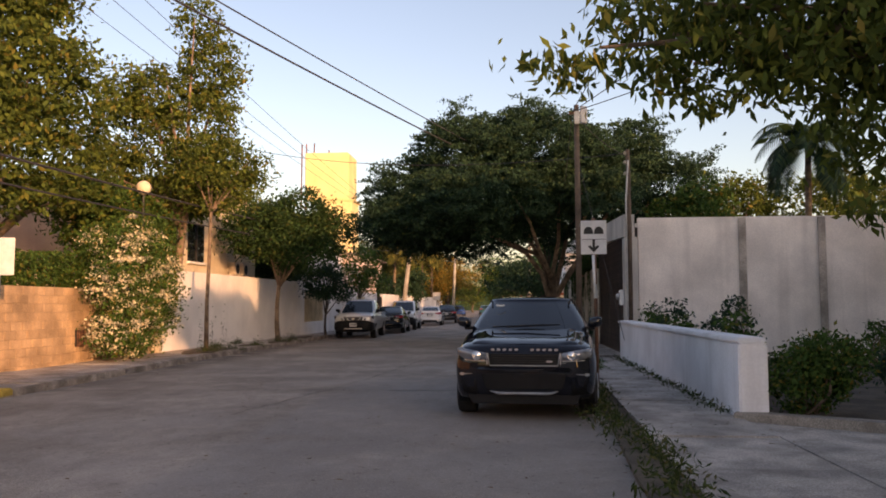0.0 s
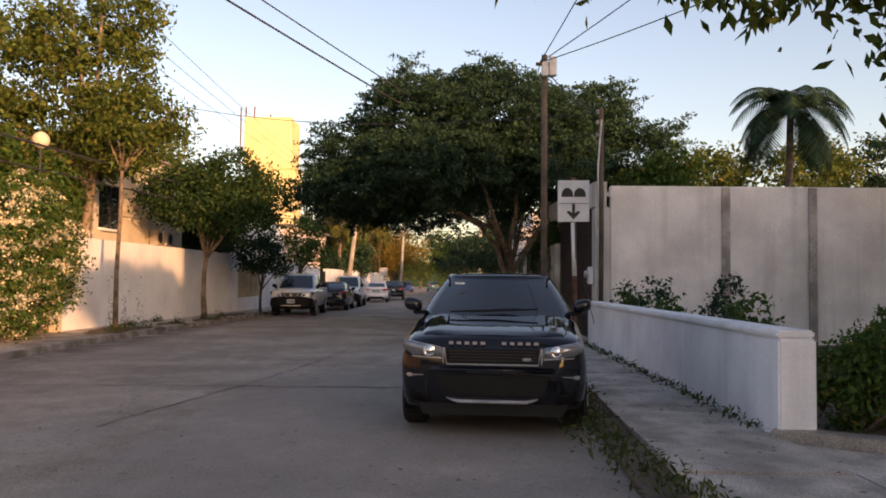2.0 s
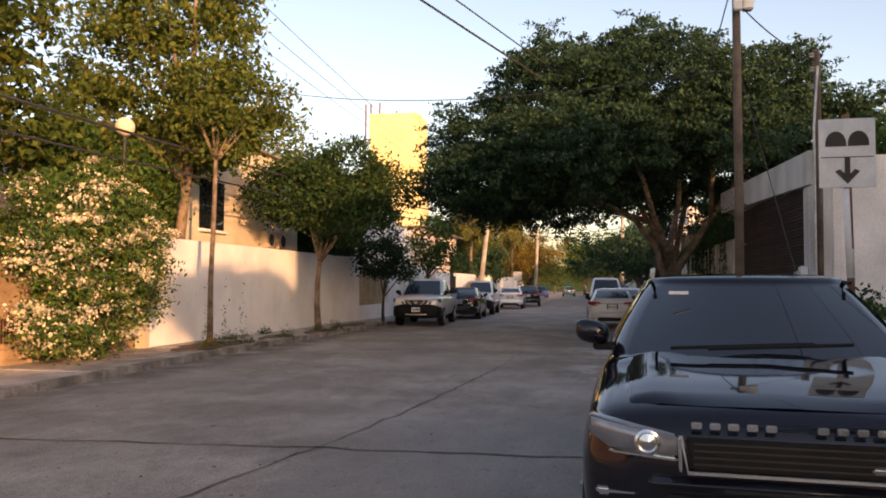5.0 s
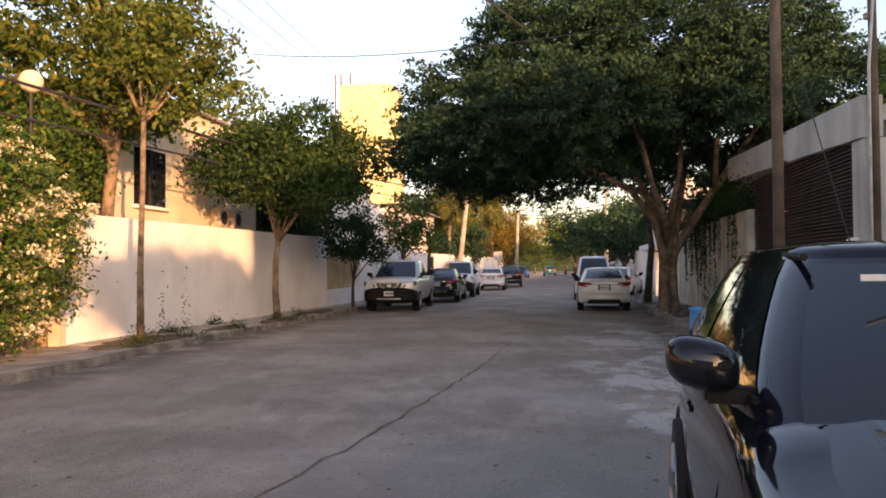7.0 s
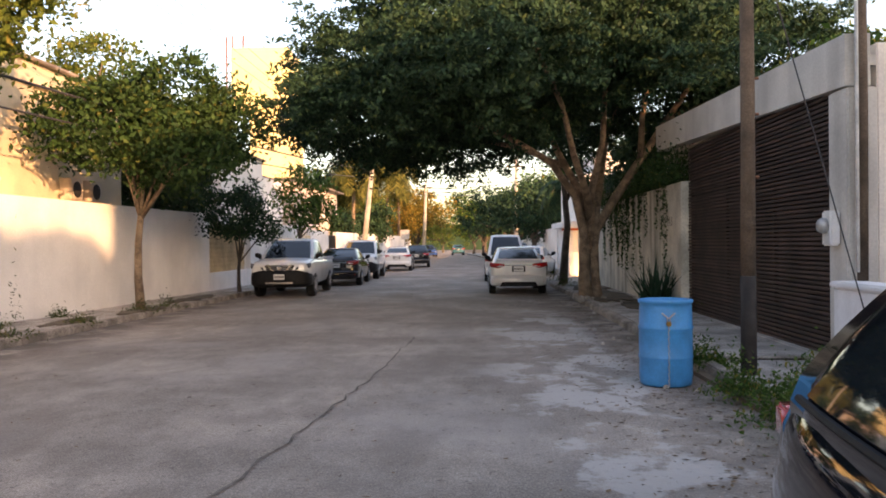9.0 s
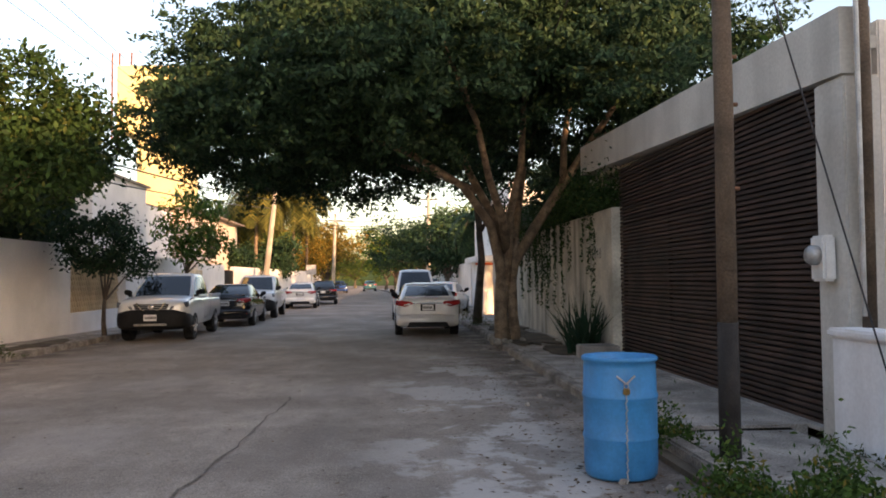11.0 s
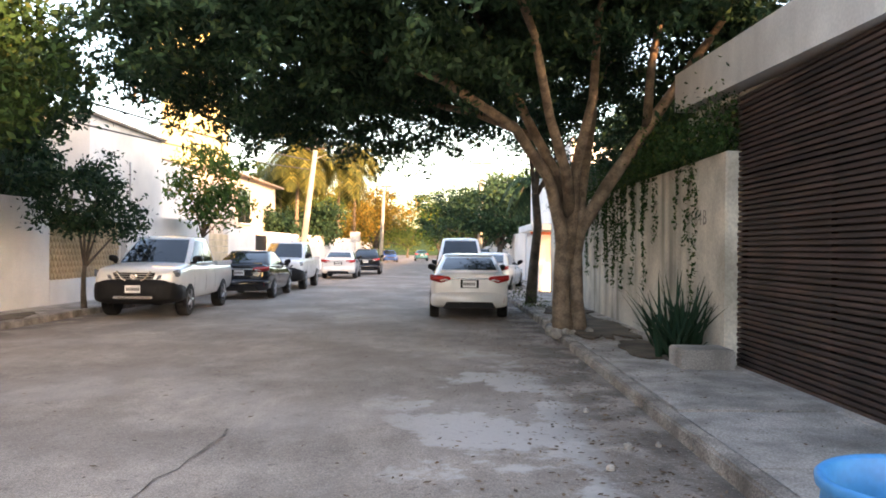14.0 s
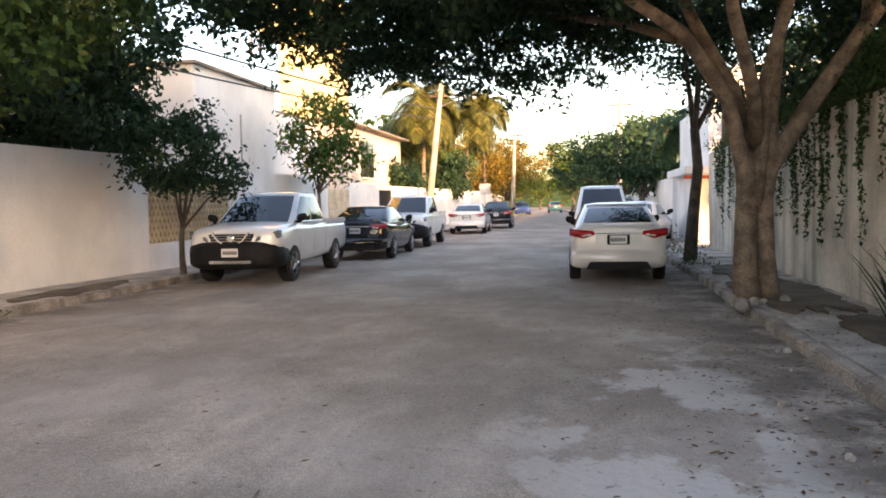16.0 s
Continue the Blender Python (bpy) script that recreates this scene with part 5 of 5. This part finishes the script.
for k in range(90):
    p, r = big_limbs[2 + k % 9]
    i = 2 + k % (len(p) - 2)
    a, (c, cr) = Vector(p[i]), big_blobs[(k * 7) % 20]
    e = Vector(c) + Vector([sg.uniform(-0.7, 0.7) * q for q in cr])
    if (e - a).length < 3.2 and e.z > a.z + 0.35:
        mid = a.lerp(e, 0.5) + Vector((sg.normal() * 0.2, sg.normal() * 0.2, 0.12))
        big_limbs.append(([tuple(a), tuple(a.lerp(mid, 0.5) + Vector((0, 0, 0.08))), tuple(mid), tuple(e)], [r[i] * 0.62 + 0.01, r[i] * 0.5 + 0.01, r[i] * 0.35 + 0.008, 0.01]))
tree("shade_tree", BT, big_limbs, big_blobs, 290000, 0.06, GREENDARK, BARK, "broad dark-green shade tree arching over the street", clump=0.23, per_clump=70, seed=5, long=1.2, spray=0.75)

simple_tree("street_tree", (1.75, 41.0, 0.1), 0.13, [((1.6, 41, 5.2), (1.3, 1.4, 1.2)), ((2.6, 41.5, 4.3), (0.9, 1.0, 0.8))], 5000, 0.07, GREENDARK, DARKBARK, "slim dark street tree behind the big one", 6, 5, (0.1, 0), 3.0)
LT = (-9.08, 30.75, 0.12)
simple_tree("street_tree", LT, 0.09, [((-9.6, 30.2, 4.3), (1.6, 1.6, 1.0)), ((-8.2, 30.9, 3.8), (1.5, 1.5, 0.9)), ((-8.4, 31.4, 5.2), (1.3, 1.3, 1.0)), ((-7.3, 31.4, 4.4), (1.1, 1.2, 0.9)), ((-9.9, 31.6, 5.0), (1.0, 1.0, 0.7))], 20000, 0.075, MIDGREEN, BARK, "leafy green street tree with a forked trunk", 8, 8, (0, 0.05), 2.2, 0.25, 30)
simple_tree("street_tree", (-9.45, 24.3, 0.15), 0.06, [((-9.3, 24.6, 5.2), (1.1, 1.1, 0.8)), ((-8.9, 25.0, 6.0), (1.1, 1.1, 0.8)), ((-10.0, 24.8, 6.2), (0.9, 1.0, 0.8))], 6500, 0.075, OLIVE, BARK, "thin bent street tree with sparse leaves", 9, 7, (0.12, -0.1), 4.3, 0.25, 30)
simple_tree("street_tree", (-8.75, 37.35, 0.12), 0.06, [((-8.9, 37.2, 2.6), (0.9, 0.9, 0.75)), ((-8.2, 37.8, 2.2), (0.6, 0.7, 0.5)), ((-8.5, 37.7, 3.2), (0.5, 0.5, 0.5))], 5200, 0.065, GREENDARK, DARKBARK, "small dense dark street tree beside the pickup", 10, 6, (0, 0), 1.0, 0.2, 26)
simple_tree("street_tree", (-8.9, 46.5, 0.12), 0.06, [((-8.8, 46.3, 3.8), (1.2, 1.2, 1.2)), ((-8.3, 46.5, 2.9), (1.1, 1.0, 0.8))], 2600, 0.085, GREEN, BARK, "open young street tree with drooping leaves", 12, 7, (0, 0), 1.8, 0.25, 14, 1.3, 0.9)

# tall garden trees behind the block wall
simple_tree("garden_tree", (-14.0, 19.5, 0), 0.28, [((-13.6, 19.0, 5.4), (2.6, 2.6, 1.7)), ((-14.2, 19.5, 8.2), (2.9, 2.8, 2.0)), ((-12.6, 19.8, 7.2), (1.9, 2.0, 1.8)), ((-13.6, 20, 10.6), (2.4, 2.4, 1.6)), ((-15.5, 18, 7.6), (2.4, 2.4, 3.0)), ((-12.4, 21.0, 4.9), (1.3, 1.3, 1.2))], 42000, 0.1, OLIVE, BARK, "tall dense garden tree catching evening sun", 14, 12, (0, 0), 3.0, 0.32, 40)
simple_tree("garden_tree", (-11.0, 25.6, 0), 0.15, [((-11.2, 26.2, 5.4), (1.5, 1.5, 1.1)), ((-10.7, 26.4, 7.6), (1.4, 1.4, 1.4)), ((-10.4, 26.6, 9.7), (1.1, 1.2, 1.3)), ((-11.9, 26.0, 8.6), (1.0, 1.2, 1.0)), ((-10.5, 26.0, 11.2), (0.8, 0.8, 0.9)), ((-13.2, 26, 8.9), (0.8, 1.0, 1.2)), ((-12.9, 25.4, 7.2), (1.3, 1.2, 1.3)), ((-13.2, 24.8, 5.6), (1.2, 1.2, 1.0))], 21000, 0.09, OLIVE, BARK, "tall slender garden tree with open feathery crown", 15, 10, (0.2, 0), 4.2, 0.26, 30)
simple_tree("garden_tree", (-12.1, 37.5, 0), 0.14, [((-11.8, 36.8, 4.0), (1.5, 1.7, 1.4)), ((-11.2, 38.2, 3.6), (1.1, 1.6, 1.1)), ((-11.3, 37, 5.4), (1.2, 1.3, 0.8)), ((-9.5, 36.4, 4.9), (1.1, 1.3, 1.0)), ((-9.9, 35.4, 3.7), (0.9, 1.2, 0.8))], 20000, 0.09, GREENDARK, DARKBARK, "dark garden tree leaning over the white wall", 16, 6, (0, 0), 2.0, 0.28)
simple_tree("garden_tree", (-14, 60 - 22, 0), 0.16, [((-14, 39, 7.6), (1.5, 1.6, 1.2)), ((-13.4, 38.5, 6.2), (1.6, 1.6, 0.9))], 4500, 0.1, OLIVE, BARK, "thin-crowned tree behind the cream house", 17, 6, (0, 0), 4.5, 0.25, 20)
simple_tree("garden_tree", (-12.2, 24.4, 0), 0.12, [((-11.7, 24.3, 3.9), (0.9, 1.2, 1.0)), ((-12.4, 23.0, 4.2), (1.2, 1.2, 1.2)), ((-11.9, 25.6, 3.6), (0.7, 0.8, 0.8))], 15000, 0.075, GREEN, DARKBARK, "dense green tree between the block wall and house", 24, 6, (0, 0), 2.4, 0.25, 30)
# overhanging tree beside the driveway
# the last three blobs are added out of view to dapple the left wall
simple_tree("garden_tree", (6.9, 9.4, 0.1), 0.2, [((4.1, 9.4, 3.7), (0.6, 0.8, 0.7)), ((3.6, 9.2, 4.3), (1.0, 0.8, 0.6)), ((2.2, 9.3, 4.95), (1.2, 0.8, 0.4)), ((4.4, 9.4, 2.9), (0.45, 0.6, 0.5)), ((0.7, 9.4, 4.35), (0.6, 0.6, 0.3)), ((1.7, 9.3, 4.6), (0.8, 0.8, 0.5)), ((2.5, 9.3, 4.15), (0.8, 0.7, 0.5)), ((3.4, 9.4, 5.0), (1.2, 1.0, 0.8)), ((4.7, 9.4, 4.7), (1.2, 1.0, 1.0)), ((5.6, 9.6, 4.0), (1.0, 1.0, 0.8)), ((6.6, 9.4, 5.0), (1.4, 1.3, 1.0)), ((7.5, 6.5, 6.0), (1.6, 1.8, 1.1)), ((6.4, 4.6, 6.0), (1.2, 1.4, 0.9)), ((8.2, 2.2, 6.2), (1.5, 1.6, 0.9))], 26000, 0.072, OLIVE, BARK, "overhanging garden tree with large drooping leaves", 18, 11, (-0.3, 0), 3.6, 0.22, 16, 1.35, 1.1)
simple_tree("garden_tree", (10.5, 16.5, 0.1), 0.22, [((9.9, 16.5, 4.3), (1.7, 1.8, 1.5)), ((10.5, 16.5, 5.6), (1.4, 1.6, 1.0))], 13000, 0.09, GREENDARK, DARKBARK, "dark garden tree in front of the plastered wall", 19, 7, (0, 0), 2.6, 0.28)
# behind the plastered wall
for k, (x, y, z, r, mt) in enumerate([(6.6, 31, 4.6, 1.5, GREEN), (9.2, 34, 5.2, 2.0, OLIVE), (12.5, 33, 5.2, 2.2, OLIVE), (16.5, 34, 5.6, 2.4, GREENDARK), (5.2, 37.5, 4.6, 1.6, GREENDARK), (4.9, 33.4, 4.5, 1.5, GREENDARK), (5.3, 43, 4.6, 1.6, GREENDARK)]):
    simple_tree("garden_tree", (x, y, 0), 0.14, [((x, y, z), (r, r, r * 0.7)), ((x + 0.6, y, z + 0.8), (r * 0.7, r * 0.7, r * 0.5)), ((x - 0.5, y, z - 1.2), (r * 0.7, r * 0.7, r * 0.6))], 7000, 0.1, mt, BARK, "garden tree rising behind the plastered wall", 30 + k, 6, (0, 0), 2.4, 0.3)


def palm(base, height, count, length, seed, label, mat=PALMLEAF):
    g = np.random.default_rng(seed)
    t = thing("palm_tree", pose(*base), label, "palm tree")
    part("trunk", tube([(0, 0, -0.1), (0.05, 0.05, height * 0.5), (0.15, 0.1, height)], [0.17, 0.12, 0.1], 10), BARK, t, smooth=True)
    for k in range(count):
        az, el = g.uniform(0, 6.28), g.uniform(-0.2, 1.25)
        bm = bmesh.new()
        prev = None
        p = Vector((0.15, 0.1, height))
        d = Vector((math.cos(az) * math.cos(el), math.sin(az) * math.cos(el), math.sin(el)))
        side = Vector((-math.sin(az), math.cos(az), 0))
        n = 26
        for i in range(n):
            q = p + d * length / n
            d = (d + Vector((0, 0, -0.115))).normalized()
            w = length * 0.24 * math.sin(math.pi * (0.12 + 0.86 * i / n)) * g.uniform(0.85, 1.1)
            for s in (-1, 1):
                tip = p.lerp(q, 0.5) + side * s * w + d * w * 0.5 + Vector((0, 0, -w * 0.45))
                bm.faces.new([bm.verts.new(v) for v in (p, p.lerp(q, 0.95), tip)])
            p = q
        me = finish("frond", bm, mat)
        o = new("frond", me)
        o.parent = t
    return t


palm((-10.6, 72, 0), 8.0, 44, 3.8, 1, "sunlit palm tree beyond the white wall")
palm((-9.0, 80, 0), 7.6, 40, 3.6, 2, "sunlit palm tree beyond the white wall")
palm((-9.4, 94, 0), 10.4, 40, 3.8, 3, "tall sunlit palm tree far along")
palm((-12.6, 76, 0), 6.4, 40, 3.6, 9, "sunlit palm tree beyond the white wall")
palm((9.5, 26.6, 0), 6.7, 40, 2.3, 4, "dark green palm tree behind the plastered wall", GREENDARK)
palm((-11.9, 14.2, 0), 3.4, 14, 1.8, 5, "yellowing palm beside the street sign")
palm((3.8, 60, 0), 5.0, 14, 2.6, 6, "palm tree behind the carport", GREENDARK)

# far trees down the street
FAR = [(-10, 96, 4.5, 3.6, SUN_ORANGE), (-8.2, 104, 5.6, 3.8, SUN_ORANGE), (-9.6, 118, 4.0, 4.0, OLIVE), (-13.5, 90, 4.0, 3.2, OLIVE), (-15, 104, 5.5, 4.0, OLIVE), (-18, 80, 5, 3.6, OLIVE), (-9.8, 74, 2.8, 1.8, GREENDARK), (-11, 66, 2.4, 1.6, GREENDARK),
       (2.6, 68, 3.8, 2.4, GREENDARK), (1.8, 78, 4.2, 3.0, GREENDARK), (0.8, 92, 4.4, 3.2, GREENDARK), (-0.6, 108, 4.6, 3.4, GREEN), (4.5, 84, 5.4, 3.4, GREEN), (-2, 130, 5, 4.0, GREEN), (-13, 135, 5, 4.4, SUN_ORANGE), (-8, 165, 5, 5, OLIVE), (-14, 170, 5, 5, OLIVE), (0, 160, 6, 5, GREEN)]
for k, (x, y, z, r, mt) in enumerate(FAR):
    fg = np.random.default_rng(200 + k)
    lumps = [((x, y, z), (r * 0.7, r * 0.7, r * 0.6))] + [((x + fg.uniform(-0.9, 0.9) * r, y + fg.uniform(-0.6, 0.6) * r, z + fg.uniform(-0.6, 0.75) * r), (r * fg.uniform(0.25, 0.5), r * 0.4, r * fg.uniform(0.18, 0.35))) for _ in range(11)]
    simple_tree("far_tree", (x, y, 0), 0.2, lumps, 7500, 0.14, mt, DARKBARK, "leafy tree lining the far end of the street", 50 + k, 8, (0, 0), 1.8, 0.4, 30)
sheet("backdrop", [(-80, 232), (80, 232), (80, 233), (-80, 233)], 7.0, GREENDARK, "distant dark line of woodland", "woodland", 7.0)

# ---------- flowering bush, hedge, weeds ----------
def bush(name, blobs, leaves, leaf, mat, label, seed, flowers=0, clump=0.18, base=None):
    g = np.random.default_rng(seed)
    t = thing(name, pose(*(base or (blobs[0][0][0], blobs[0][0][1], 0.1))), label, "bush")
    bl = rel(t.matrix_world.translation, blobs)
    for k in range(7):
        c, r = bl[k % len(bl)]
        part("stem", tube([(g.normal() * 0.1, g.normal() * 0.1, -0.1), (c[0] * 0.5 + g.normal() * 0.15, c[1] * 0.5 + g.normal() * 0.2, c[2] * 0.5), (c[0], c[1], c[2])], [0.025, 0.018, 0.008], 6), BARK, t)
    o = new("foliage", leaf_mesh("foliage", crown_points(g, bl, leaves, clump, 24), leaf, mat, g))
    o.parent = t
    if flowers:
        pts = crown_points(g, [(c, tuple(q * 1.06 for q in r)) for c, r in bl], flowers, 0.1, 34)
        o = new("blossom", leaf_mesh("blossom", pts, 0.05, FLOWER, g, 0.0, 0.7))
        o.parent = t
        tagged(o, "clusters of white blossom")
    return t


bush("flowering_bush", [((-10.1, 20.8, 2.0), (0.6, 1.9, 1.0)), ((-10.0, 20.4, 0.9), (0.55, 1.6, 0.7)), ((-10.2, 21.4, 2.9), (0.65, 1.5, 0.7)), ((-10.2, 22.4, 1.9), (0.5, 0.9, 1.0)), ((-10.4, 20.2, 3.1), (0.5, 1.1, 0.5)), ((-10.0, 19.0, 2.2), (0.4, 0.6, 0.4)), ((-10.1, 23.0, 2.6), (0.35, 0.5, 0.3)), ((-10.2, 21.0, 3.7), (0.4, 0.6, 0.3)), ((-9.9, 19.4, 0.7), (0.4, 0.7, 0.3)), ((-10.0, 22.6, 1.1), (0.35, 0.4, 0.3))], 24000, 0.05, GREEN, "large bougainvillea bush covered in white blossom", 71, 15000)


def hedge_points():
    g = np.random.default_rng(8)
    m = 22000
    p = np.c_[g.uniform(-11.9, -10.95, m), g.uniform(8, 21.5, m), g.uniform(1.9, 2.85, m)]
    p[:, 2] += np.sin(p[:, 1] * 1.7) * 0.05
    return p


tagged(new("hedge", leaf_mesh("hedge", hedge_points(), 0.05, GREEN, RNG)), "clipped bright green hedge above the block wall", "hedge", kind="stuff")
bush("garden_bush", [((3.75, 10.75, 0.55), (0.5, 0.35, 0.45)), ((4.1, 10.8, 0.75), (0.45, 0.4, 0.4))], 6500, 0.035, GREEN, "clipped bush at the end of the low wall", 72, 0, 0.1)
for k, (x, y, h) in enumerate([(3.5, 13.0, 1.35), (3.6, 14.6, 1.25), (3.4, 16.4, 1.3), (3.6, 18.2, 1.5), (3.4, 19.8, 1.3), (4.6, 17.0, 1.6), (6.6, 14.4, 0.9), (5.6, 12.4, 0.7), (7.6, 17.5, 1.1), (3.6, 20.9, 1.55)]):
    bush("garden_plant", [((x, y, h * 0.78), (0.25, 0.3, h * 0.3)), ((x + 0.2, y + 0.3, h * 0.5), (0.25, 0.25, h * 0.3))], 700, 0.05, GREENDARK if k % 2 else GREEN, "low leafy plant in the garden bed", 80 + k, 0, 0.1, (x, y, 0.12))


def spiky(base, count, length, seed):
    g = np.random.default_rng(seed)
    t = thing("spiky_plant", pose(*base), "dark green sword-leaved plant at the wall foot", "plant")
    me = None
    for k in range(count):
        bm = bmesh.new()
        az, el = g.uniform(0, 6.28), g.uniform(0.75, 1.5)
        d = Vector((math.cos(az) * math.cos(el), math.sin(az) * math.cos(el), math.sin(el)))
        s = Vector((-math.sin(az), math.cos(az), 0))
        p = Vector((g.normal() * 0.1, g.normal() * 0.16, 0))
        ln = length * g.uniform(0.6, 1.1)
        prev = None
        for i in range(6):
            w = 0.03 * (1 - (i / 5) ** 2) + 0.002
            cur = [bm.verts.new(p - s * w), bm.verts.new(p + d.cross(s) * w * 0.4), bm.verts.new(p + s * w)]
            if prev:
                for q in (0, 1):
                    bm.faces.new((prev[q], prev[q + 1], cur[q + 1], cur[q]))
            prev = cur
            p = p + d * ln / 5
            d = (d + Vector((d.x, d.y, -0.25)) * 0.1).normalized()
        o = new("blade", finish("blade", bm, GREENDARK))
        o.parent = t
    return t


spiky((2.6, 29.9, 0.1), 70, 1.15, 4)
spiky((2.75, 31.0, 0.1), 34, 0.9, 5)


def weeds(name, spots, per, h, label, seed, mat=GRASS, long=1.9):
    g = np.random.default_rng(seed)
    pts = []
    for x, y, r in spots:
        a = g.normal(size=(per, 2)) * r * 0.55
        z = np.abs(g.normal(size=per)) * h * np.exp(-(a ** 2).sum(1) / (r * r))
        pts.append(np.c_[x + a[:, 0], y + a[:, 1], 0.1 + z])
    return tagged(new(name, leaf_mesh(name, np.concatenate(pts), 0.023, mat, g, -0.4, long)), label, "weeds", kind="stuff")


weeds("weeds_kerb", [(1.5, 19.6, 0.35), (1.35, 18.7, 0.4), (1.5, 17.9, 0.35), (1.3, 20.3, 0.25), (1.95, 20.2, 0.25), (1.45, 22.2, 0.3), (1.55, 19.1, 0.35), (1.7, 18.4, 0.3)], 1000, 0.2, "green weeds at the kerb by the wooden pole", 91, GREEN, 1.1)
weeds("weeds_verge", [(1.25 + 0.12 * math.sin(y), y, 0.28) for y in np.arange(3.5, 16.5, 0.55)], 110, 0.06, "low weeds in the earth strip beside the pavement", 92)
weeds("weeds_wall", [(2.78, y, 0.13) for y in np.arange(11, 22, 0.45)], 26, 0.06, "thin weeds along the low wall foot", 93)
weeds("weeds_tree", [(-9.3, 24.2, 0.5), (-9.0, 25.2, 0.5), (-9.1, 23.6, 0.35), (-8.9, 27.6, 0.3), (-8.9, 30.4, 0.35), (-8.8, 31.6, 0.3), (-9.9, 26.3, 0.25), (-10.1, 29.0, 0.2)], 260, 0.16, "grassy weeds round the street tree on bare earth", 94)
weeds("weeds_stalk", [(-9.95, 27.1, 0.12), (-9.95, 26.1, 0.12), (-10.0, 25.2, 0.1)], 60, 0.8, "tall dry weed stalks before the white wall", 95)
weeds("weeds_far", [(1.7, 39.6, 0.4), (1.6, 43, 0.4)], 260, 0.3, "green weeds at the kerb behind the saloon", 96)


def litter_points():
    g = np.random.default_rng(31)
    a = np.c_[g.normal(0.9, 0.6, 3600), g.uniform(15, 40, 3600), np.full(3600, 0.012)]
    b = np.c_[g.uniform(-8.3, 1.2, 900), g.uniform(3, 45, 900), np.full(900, 0.012)]
    c = np.c_[g.uniform(1.6, 2.9, 1100), np.where(g.uniform(size=1100) < 0.6, g.normal(33, 2.6, 1100), g.uniform(8, 40, 1100)), np.full(1100, 0.15)]
    d = np.c_[g.uniform(-10.3, -8.2, 400), g.uniform(10, 42, 400), np.full(400, 0.145)]
    a = a[a[:, 0] < 1.35]
    return np.concatenate([a, b, c, d])


def litter_mesh():
    g = np.random.default_rng(32)
    me = leaf_mesh("leaf_litter", litter_points(), 0.032, LITTER, g)
    z = np.empty(len(me.vertices) * 3)
    me.vertices.foreach_get("co", z)
    z = z.reshape(-1, 4, 3)
    mid = z[:, :, 2].mean(1, keepdims=True)
    z[:, :, 2] = mid + (z[:, :, 2] - mid) * 0.15
    me.vertices.foreach_set("co", z.ravel())
    return me


tagged(new("leaf_litter", litter_mesh()), "scattered dry leaves and grit along the kerbs", "litter", kind="stuff")


def stone_mesh():
    bm = bmesh.new()
    bmesh.ops.create_icosphere(bm, subdivisions=2, radius=1)
    for v in bm.verts:
        v.co *= 1 + 0.35 * noise.noise(v.co * 1.3)
    return finish("stone", bm, STONE)


STONE_ME = stone_mesh()
g = np.random.default_rng(40)
for k in range(26):
    o = new("stone", STONE_ME)
    if k < 6:
        x, y, s = 1.62 + g.normal() * 0.25, 33.0 + g.normal() * 0.3, g.uniform(0.05, 0.1)
        z = 0.12
    else:
        x, y, s = g.uniform(0.6, 1.35), g.uniform(17, 31), g.uniform(0.015, 0.045)
        z = 0.0
    o.matrix_world = pose(x, y, z + s * 0.35, g.uniform(0, 90), 0, g.uniform(0, 360)) @ Matrix.Scale(s, 4)
    tagged(o, "rough pale loose stone lying by the kerb", "stone", "loose stones")

# ---------- wall blocks, the nearest stretch ----------
BLOCK_ME = finish("block", box(-0.02, 0.022, 0.006, 0.394, 0.006, 0.19, 0.006), BLOCK)
HALF_ME = finish("block", box(-0.02, 0.022, 0.006, 0.194, 0.006, 0.19, 0.006), BLOCK)
for r in range(10):
    y = 11.9 + (0.2 if r % 2 else 0)
    while y < 23.2:
        o = new("block", BLOCK_ME if y < 22.9 else HALF_ME)
        o.parent = WALL_BLOCK
        o.matrix_parent_inverse = WALL_BLOCK.matrix_world.inverted()
        o.matrix_world = pose(-10.78 + random.uniform(-0.004, 0.006), y, r * 0.197)
        y += 0.4
